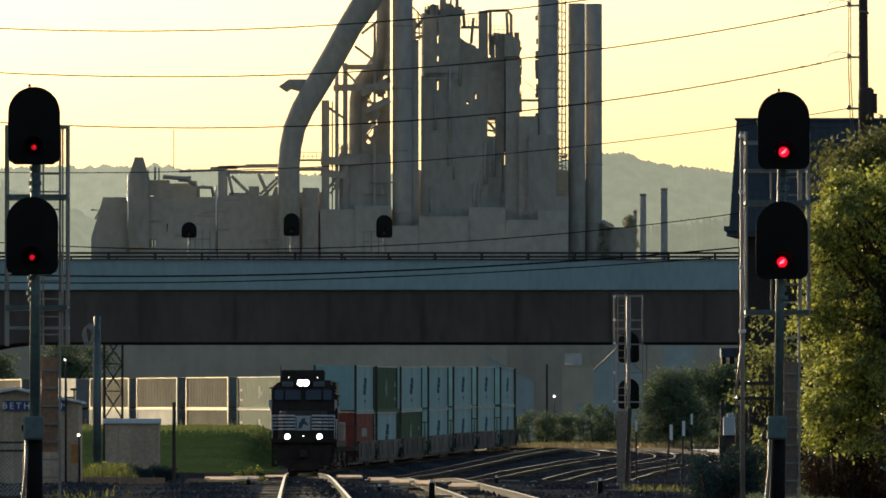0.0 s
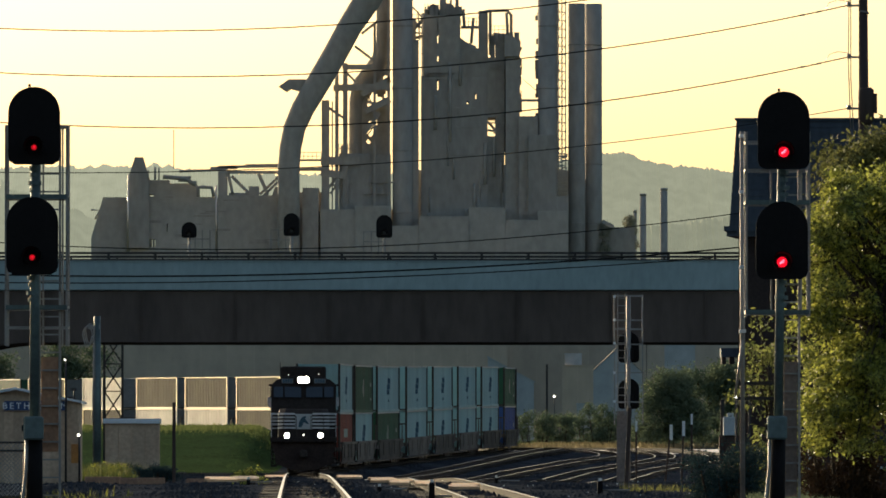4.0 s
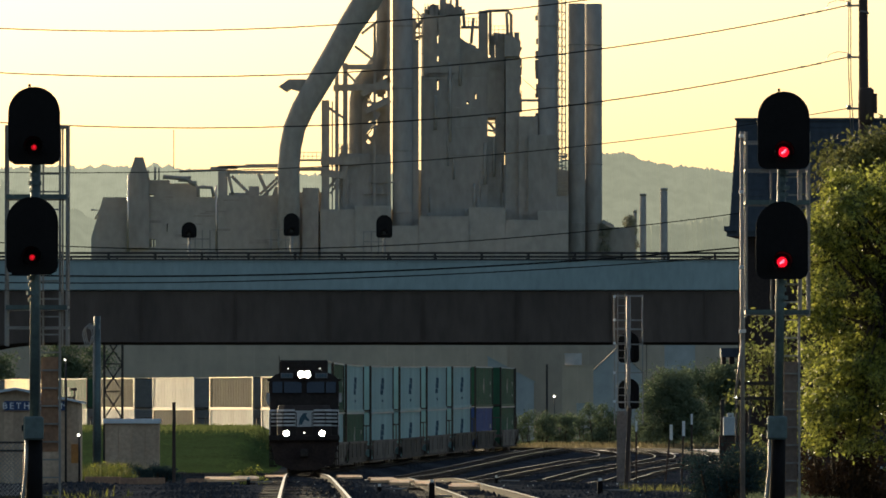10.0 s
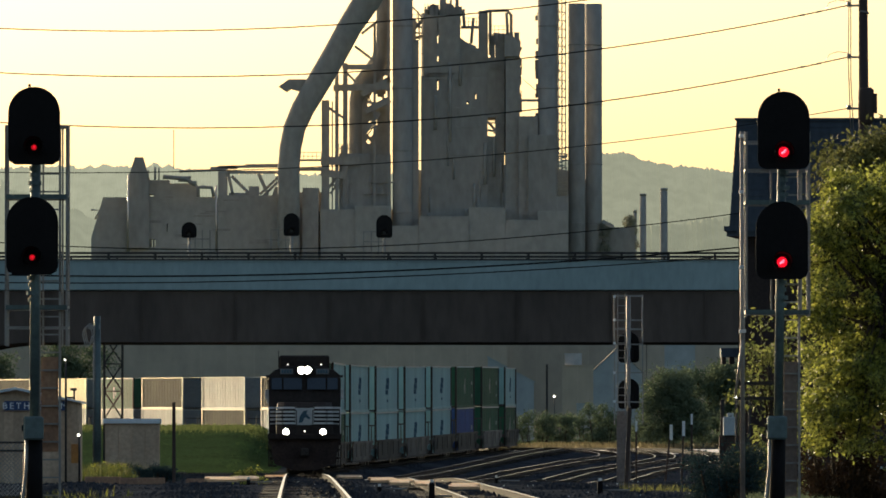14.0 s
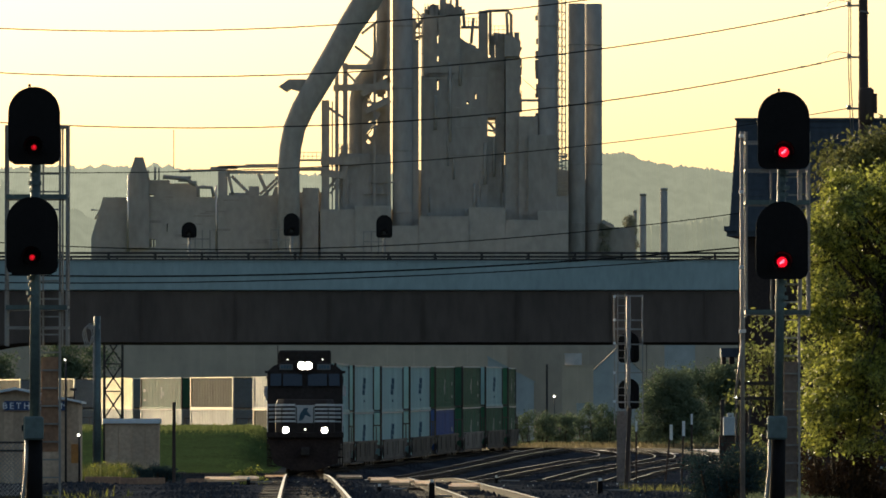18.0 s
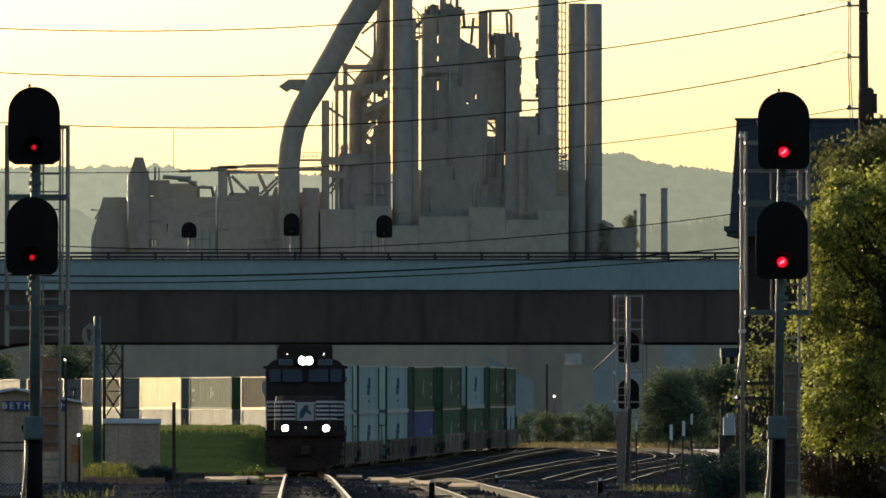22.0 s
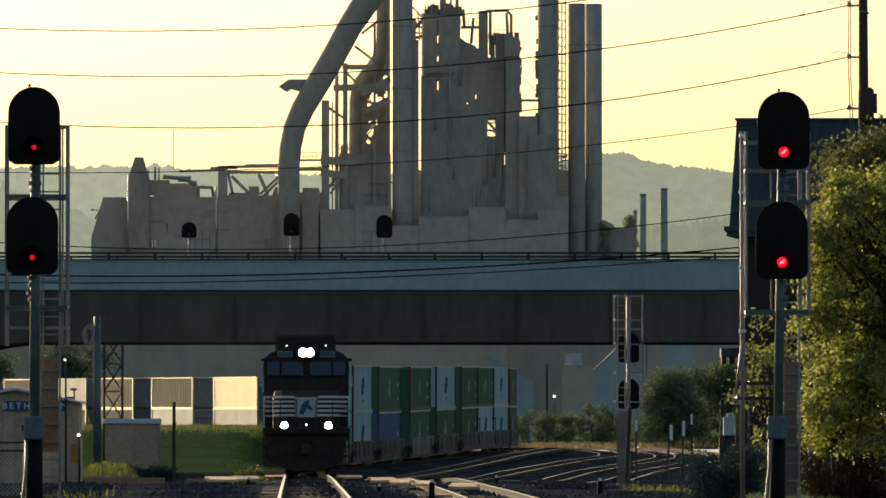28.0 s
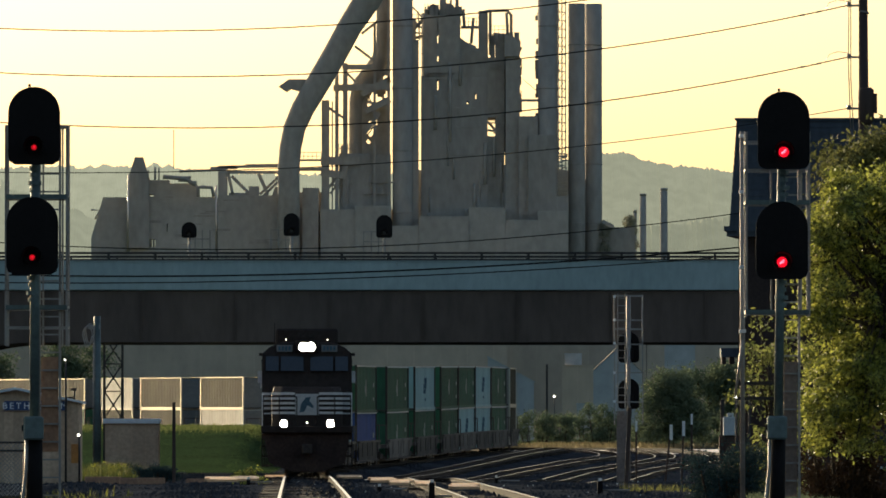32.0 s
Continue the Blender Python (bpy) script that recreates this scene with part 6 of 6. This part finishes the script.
# ---- plants ----
def leaf_cloud(rnd, centres, count, size, droop=-0.7):
    """Many small pointed leaves scattered over and in uneven clumps; vertices and faces."""
    verts, faces = [], []
    total = sum(r * r for _, r in centres)
    for c, r in centres:
        # each clump is a loose spray drawn out along a drooping twig
        twig = Vector((rnd.gauss(0, 1), rnd.gauss(0, 1), rnd.gauss(-0.25, 0.45))).normalized()
        for _ in range(int(count * r * r / total)):
            d = Vector((rnd.gauss(0, 0.42), rnd.gauss(0, 0.42), rnd.gauss(0, 0.36)))
            along_twig = rnd.gauss(0, 0.75)
            p = c + (d * (1.15 - 0.3 * abs(along_twig)) + twig * along_twig - Vector((0, 0, 0.22 * along_twig * along_twig))) * r
            a = Vector((rnd.gauss(0, 1), rnd.gauss(0, 1), rnd.gauss(droop, 0.7))).normalized()
            b = a.cross(Vector((rnd.gauss(0, 1), rnd.gauss(0, 1), rnd.gauss(0, 1)))).normalized()
            s = size * rnd.uniform(0.6, 1.3)
            k = len(verts)
            verts += [p, p + a * s * 0.5 + b * s * 0.24, p + a * s, p + a * s * 0.5 - b * s * 0.24]
            faces.append((k, k + 1, k + 2, k + 3))
    return verts, faces


def plant(name, at, label, category, trunk, clumps, count, size, leaf, seed, group=""):
    """A tapered trunk with limbs to each clump, and a crown of leaves."""
    rnd = random.Random(seed)
    t = thing(name, at, label, category, group)
    cs = [(Vector(c), r) for c, r in clumps]
    bm = bmesh.new()
    if trunk:
        h, r = trunk
        tube(bm, [(0, 0, -0.3), (0.03 * h, 0, h * 0.5), (0.0, 0, h)], [r, r * 0.75, r * 0.45], 9)
        for c, cr in cs[::2]:
            st = Vector((0, 0, h * rnd.uniform(0.45, 0.95)))
            tube(bm, [st, st.lerp(c, 0.5) + Vector((0, 0, 0.1 * cr)), c], [r * 0.35, r * 0.22, r * 0.08], 6)
    else:
        for c, cr in cs:
            tube(bm, [(c.x * 0.6, c.y * 0.6, -0.2), c], [0.05, 0.015], 5)
    part("trunk" if trunk else "stem", bm, BARK, t, smooth=True)
    v, f = leaf_cloud(rnd, cs, count, size)
    me = bpy.data.meshes.new("crown")
    me.from_pydata(v, [], f)
    me.materials.append(leaf)
    ob = new("crown", me)
    ob.parent = t
    return t


def clump_set(seed, n, wide, deep, z0, z1, r0, r1, lean=None):
    rnd = random.Random(seed)
    out = []
    for _ in range(n):
        z = rnd.uniform(z0, z1)
        f = 1.0 if lean is None else lean(z)
        out.append(((rnd.uniform(-wide, wide) * f, rnd.uniform(-deep, deep), z), rnd.uniform(r0, r1)))
    return out


def build_plants():
    gx = 9.27
    g = land(gx, 195)
    top = 8.27 - g
    cl = clump_set(3, 300, 1.8, 1.6, 0.2, top - 0.3, 0.16, 0.4, lambda z: 1.0 - 0.35 * max(0, z / top - 0.75) / 0.25)
    # the tree's foot is nearly bare, and grown through with brown twigs
    cl = [c for k, c in enumerate(cl) if c[0][2] > 1.9 + 0.8 * math.sin(4 * c[0][0] + k) or c[0][0] > 0.1 + 0.25 * (2.3 - c[0][2])]
    plant("leafy_tree", (gx + 0.25, 195, g), "tall leafy tree with yellow-green sunlit foliage", "tree", (top * 0.8, 0.16), cl, 95000, 0.105, LEAF, 5)
    plant("brown_thicket", (gx - 0.6, 197.5, g), "bare brown twigs and dead leaves under the tree", "shrub", None, clump_set(14, 46, 1.0, 0.7, 0.0, 2.3, 0.2, 0.4), 9000, 0.1, LEAF_BROWN, 15)
    g2 = land(gx + 1.5, 205)
    cl = clump_set(13, 70, 1.35, 1.0, 5.6, 9.26 - g2 - 0.5, 0.3, 0.6)
    plant("leafy_tree", (gx + 0.6, 203, g2), "leafy tree behind the utility pole, painted dark as in shade", "tree", (6.5, 0.18), cl, 26000, 0.15, LEAF_SHADE, 6)
    gx3 = 7.39
    g3 = land(gx3, 215)
    cl = clump_set(23, 26, 0.75, 0.8, 0.3, 5.20 - g3, 0.2, 0.45)
    plant("young_tree", (gx3 + 0.2, 215, g3), "young sunlit leafy sapling beside the house", "tree", (3.2, 0.06), cl, 2500, 0.13, LEAF_MID, 7)
    gx4 = 6.36
    g4 = land(gx4, 205)
    cl = clump_set(33, 40, 0.72, 0.6, -0.2, 1.95 - g4, 0.2, 0.38)
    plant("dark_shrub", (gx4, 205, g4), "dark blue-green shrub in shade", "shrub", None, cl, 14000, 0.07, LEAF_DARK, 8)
    g6 = land(-9.72, 310)
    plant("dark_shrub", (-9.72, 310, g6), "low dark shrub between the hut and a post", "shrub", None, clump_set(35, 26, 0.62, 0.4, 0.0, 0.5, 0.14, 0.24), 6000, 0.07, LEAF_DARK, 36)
    gx5 = 17.41
    g5 = land(gx5, 770)
    cl = clump_set(43, 80, 2.5, 1.8, 0.8, 9.43 - g5, 0.5, 1.0, lambda z: 1.05 - 0.6 * (z / 6.2) ** 2)
    plant("round_tree", (19.15, 770, g5), "round dark green tree beside the yard road", "tree", (3.2, 0.2), cl, 26000, 0.24, LEAF_FAR, 9)
    for k, (px, y, w, h) in enumerate(((7.79, 790, 1.9, 3.0), (9.79, 795, 1.8, 2.8), (12.06, 800, 1.9, 2.7), (13.60, 790, 1.6, 4.0), (15.24, 800, 1.5, 2.4), (22.75, 780, 2.4, 1.8), (18.16, 810, 2.0, 1.6), (25.94, 790, 2.6, 3.0))):
        g = land(px, y)
        cl = clump_set(50 + k, 16, w * 0.8, 1.2, 0.2, h * 0.85, 0.35, 0.7)
        plant("bush", (px, y, g), "low green bush at the yard's edge", "shrub", None, cl, 3600, 0.22, LEAF_FAR, 60 + k, "bushes at the yard's edge")
    for k, (px, y, h) in enumerate(((-44.00, 960, 6.5), (-38.47, 960, 10.0), (-48.47, 960, 9.0), (26.80, 900, 7.0), (29.72, 905, 7.5))):
        g = land(px, y)
        cl = clump_set(80 + k, 54, 2.8, 2.0, 1.5, h, 0.8, 1.4)
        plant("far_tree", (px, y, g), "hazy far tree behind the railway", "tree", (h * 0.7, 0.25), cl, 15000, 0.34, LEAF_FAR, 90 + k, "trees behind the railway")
    cl = clump_set(97, 10, 0.7, 1.0, 26, 36.2 - 4, 0.4, 0.8)
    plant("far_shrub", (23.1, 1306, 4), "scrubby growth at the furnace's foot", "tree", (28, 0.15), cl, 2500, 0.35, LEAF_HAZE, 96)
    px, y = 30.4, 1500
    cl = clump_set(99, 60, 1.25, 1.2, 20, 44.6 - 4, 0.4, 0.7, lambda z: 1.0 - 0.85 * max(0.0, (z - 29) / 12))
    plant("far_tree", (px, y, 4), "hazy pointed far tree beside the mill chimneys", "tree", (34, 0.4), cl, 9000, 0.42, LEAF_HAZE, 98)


build_plants()


def blades(name, label, seed, count, spot, high, wide, mat):
    """Tufts of thin blades as one object."""
    rnd = random.Random(seed)
    verts, faces = [], []
    for _ in range(count):
        x, y = spot(rnd)
        z = land(x, y) - 0.02
        h, w = high * rnd.uniform(0.4, 1.2), wide * rnd.uniform(0.6, 1.3)
        a = rnd.uniform(0, math.pi)
        dx, dy = math.cos(a) * w, math.sin(a) * w
        lx, ly = rnd.gauss(0, 0.3) * h, rnd.gauss(0, 0.3) * h
        k = len(verts)
        verts += [(x - dx, y - dy, z), (x + dx, y + dy, z), (x + lx * 0.5 + dx * 0.6, y + ly * 0.5 + dy * 0.6, z + h * 0.6), (x + lx, y + ly, z + h), (x + lx * 0.5 - dx * 0.6, y + ly * 0.5 - dy * 0.6, z + h * 0.6)]
        faces.append((k, k + 1, k + 2, k + 3, k + 4))
    me = bpy.data.meshes.new(name)
    me.from_pydata(verts, [], faces)
    me.materials.append(mat)
    tagged(new(name, me), label, "grass", kind="stuff")


blades("lawn_grass", "mown green grass on the bank", 1, 26000, lambda r: (r.uniform(-24, -9.8), r.uniform(525, 640)), 0.05, 0.045, LAWN)
blades("bank_grass", "longer grass along the bank's crest, coloured as if sunlit", 2, 14000, lambda r: (r.uniform(-30, -11), r.gauss(612, 9)), 0.26, 0.035, CREST)
blades("weeds", "yellow-green weeds around the sheds", 3, 1800, lambda r: (r.gauss(-11.65, 0.42), r.uniform(312, 330)), 0.62, 0.014, WEED)
plant("weed_bush", (-6.19, 292, land(-6.19, 292)), "leafy yellow-green weed beside the track", "shrub", None, clump_set(61, 12, 0.3, 0.25, 0.1, 0.55, 0.1, 0.2), 420, 0.12, LEAF, 62)
for k, x in enumerate((-12.16, -11.67, -11.28)):
    plant("weed_bush", (x, 318 + k, land(x, 318)), "leafy weed among tall grass by the shed", "shrub", None, clump_set(71 + k, 9, 0.2, 0.2, 0.1, 0.6, 0.1, 0.18), 260, 0.12, LEAF, 81 + k)
blades("weeds", "dry weeds at the foot of the signal", 5, 160, lambda r: (r.uniform(-9.61, -7.65), r.uniform(196, 230)), 0.25, 0.015, WEED)
blades("weeds", "weeds between the yard tracks and the road", 6, 260, lambda r: (r.uniform(4.99, 7.29), r.uniform(245, 262)), 0.2, 0.015, LEAF_SHADE)
blades("dry_grass", "dry yellow grass beyond the gravel road", 7, 9000, lambda r: (r.uniform(4, 34), r.uniform(762, 800)), 0.4, 0.06, DRY)
blades("undergrowth", "low growth under the tree", 8, 2500, lambda r: (r.uniform(6.59, 9.13), r.uniform(192, 215)), 0.3, 0.03, LEAF_FAR)


def chain_fence():
    y = 215
    x0, x1 = -11.12, -9.75
    z0 = land(x0, y)
    s = thing("chain_link_fence", (x0, y, z0), "chain-link fence with dark steel frame", "fence")
    w, h = x1 - x0, 2.19 - z0
    for x in (0, w):
        tubed("post", RAILING, s, [(x, 0, -0.2), (x, 0, h + (0.5 if x == 0 else 0.0))], 0.04, 8)
    for z in (0.1, h * 0.86, h):
        tubed("frame_rail", RAILING, s, [(0, 0, z), (w, 0, z)], 0.025, 8)
    bm = bmesh.new()
    k = -h
    while k < w:
        for sgn in (1, -1):
            a0, a1 = max(k, 0), min(k + h, w)
            if a1 > a0:
                p = (a0, 0, a0 - k) if sgn > 0 else (a0, 0.01, h - (a0 - k))
                q = (a1, 0, a1 - k) if sgn > 0 else (a1, 0.01, h - (a1 - k))
                bar(bm, p, q, 0.012)
        k += 0.1
    part("mesh", bm, GALV, s)


chain_fence()


def crossing_planks():
    """Timber panels between the rails, coloured as if in strong low sun."""
    rnd = random.Random(2)
    for x0, x1, y in ((-7.22, -6.29, 282), (-6.56, -5.81, 288), (-2.18, -1.42, 276), (-1.51, -0.95, 262), (-0.77, -0.30, 255), (0.24, 0.97, 240), (-7.7, -6.75, 398), (-4.5, -3.45, 396)):
        c = thing("crossing_panel", ((x0 + x1) / 2, y, rail_z(y) - (0.14 if y > 300 else 0.0)), "worn timber panel coloured sun-bright orange, laid beside the rails", "plank", "crossing panels")
        w = (x1 - x0) / 2
        pl = None
        for k in range(5):
            if pl is None:
                bm = bmesh.new()
                for v in box(bm, -w, w, -0.15, 0.15, -0.06, 0.01):
                    v.co.z += 0.06 * v.co.y
                pl = part("plank", bm, PLANK, c)
            else:
                again(pl, "plank", c, Matrix.Translation((rnd.uniform(-0.1, 0.1), k * 0.302, 0.018 * k)))


crossing_planks()


def small_lamps():
    # shed-corner and cabinet dots are no lamps: added glows for bright spots
    for x, y, z, r, label in ((9.84, 815, 7.89, 0.1, "small bright yard lamp"), (-11.83, 299.5, 2.66, 0.05, "small glowing dot for a brief glint on the shed corner"), (-12.26, 299.2, 5.09, 0.03, "tiny white lamp on a thin pole"), (19.85, 900, 13.68, 0.08, "tiny far blue-white lamp"), (20.49, 880, 8.61, 0.08, "tiny far lamp behind the tree"), (8.29, 250, 3.90, 0.05, "small bright lamp beside the house"), (8.00, 252, 3.55, 0.045, "glowing dot for a strut's bright end by the control cabinet")):
        s = thing("yard_lamp", (x, y, z), label, "lamp", "small lamps")
        tubed("bulb", SMALL_LAMP, s, [(0, -0.05, 0), (0, 0.05, 0)], r, 10)
        tubed("pole", RAILING, s, [(0.02, 0.1, 0.1), (0.02, 0.1, land(x, y) - z)], 0.04, 6)


small_lamps()


def glint_specks():
    """White specks put on the ballast in place of small sun glints."""
    rnd = random.Random(21)
    bm = bmesh.new()
    for _ in range(50):
        y = rnd.uniform(225, 330)
        x = rnd.uniform(-0.016, 0.03) * y
        w, h = rnd.uniform(0.012, 0.03), rnd.uniform(0.015, 0.035)
        z = rail_z(y) - 0.18
        box(bm, x - w, x + w * rnd.uniform(0.4, 1.0), y - 0.04, y + 0.04, z, z + h)
    tagged(part("pale_chips", bm, MARKER), "white specks standing for sun glints on dark ballast", "debris", kind="stuff")


glint_specks()


def timber_edges():
    """Low brown timber baulks beside the huts, and a roof vent."""
    for xa, xb, y, h in ((-11.50, -10.32, 296, 0.24), (-10.23, -8.80, 292, 0.2), (-8.21, -7.45, 295, 0.16)):
        z0 = land((xa + xb) / 2, y)
        t = thing("timber_baulk", ((xa + xb) / 2, y, z0), "low weathered reddish-brown timber baulk", "timber", "timber baulks")
        boxed("baulk", GUARD, t, -(xb - xa) / 2, (xb - xa) / 2, -0.12, 0.12, -0.05, h, bevel=0.02)
    s = thing("vent_pipe", (-12.02, 300.6, 3.73), "thin roof vent pipe with a cap on the shed", "pipe")
    tubed("pipe", RAILING, s, [(0, 0, -0.1), (0, 0, 0.42)], 0.03, 8)
    boxed("cap", RAILING, s, -0.12, 0.08, -0.05, 0.05, 0.38, 0.46)
    boxed("bracket", RAILING, s, -0.3, 0.0, -0.03, 0.03, 0.12, 0.18)


timber_edges()


motions()
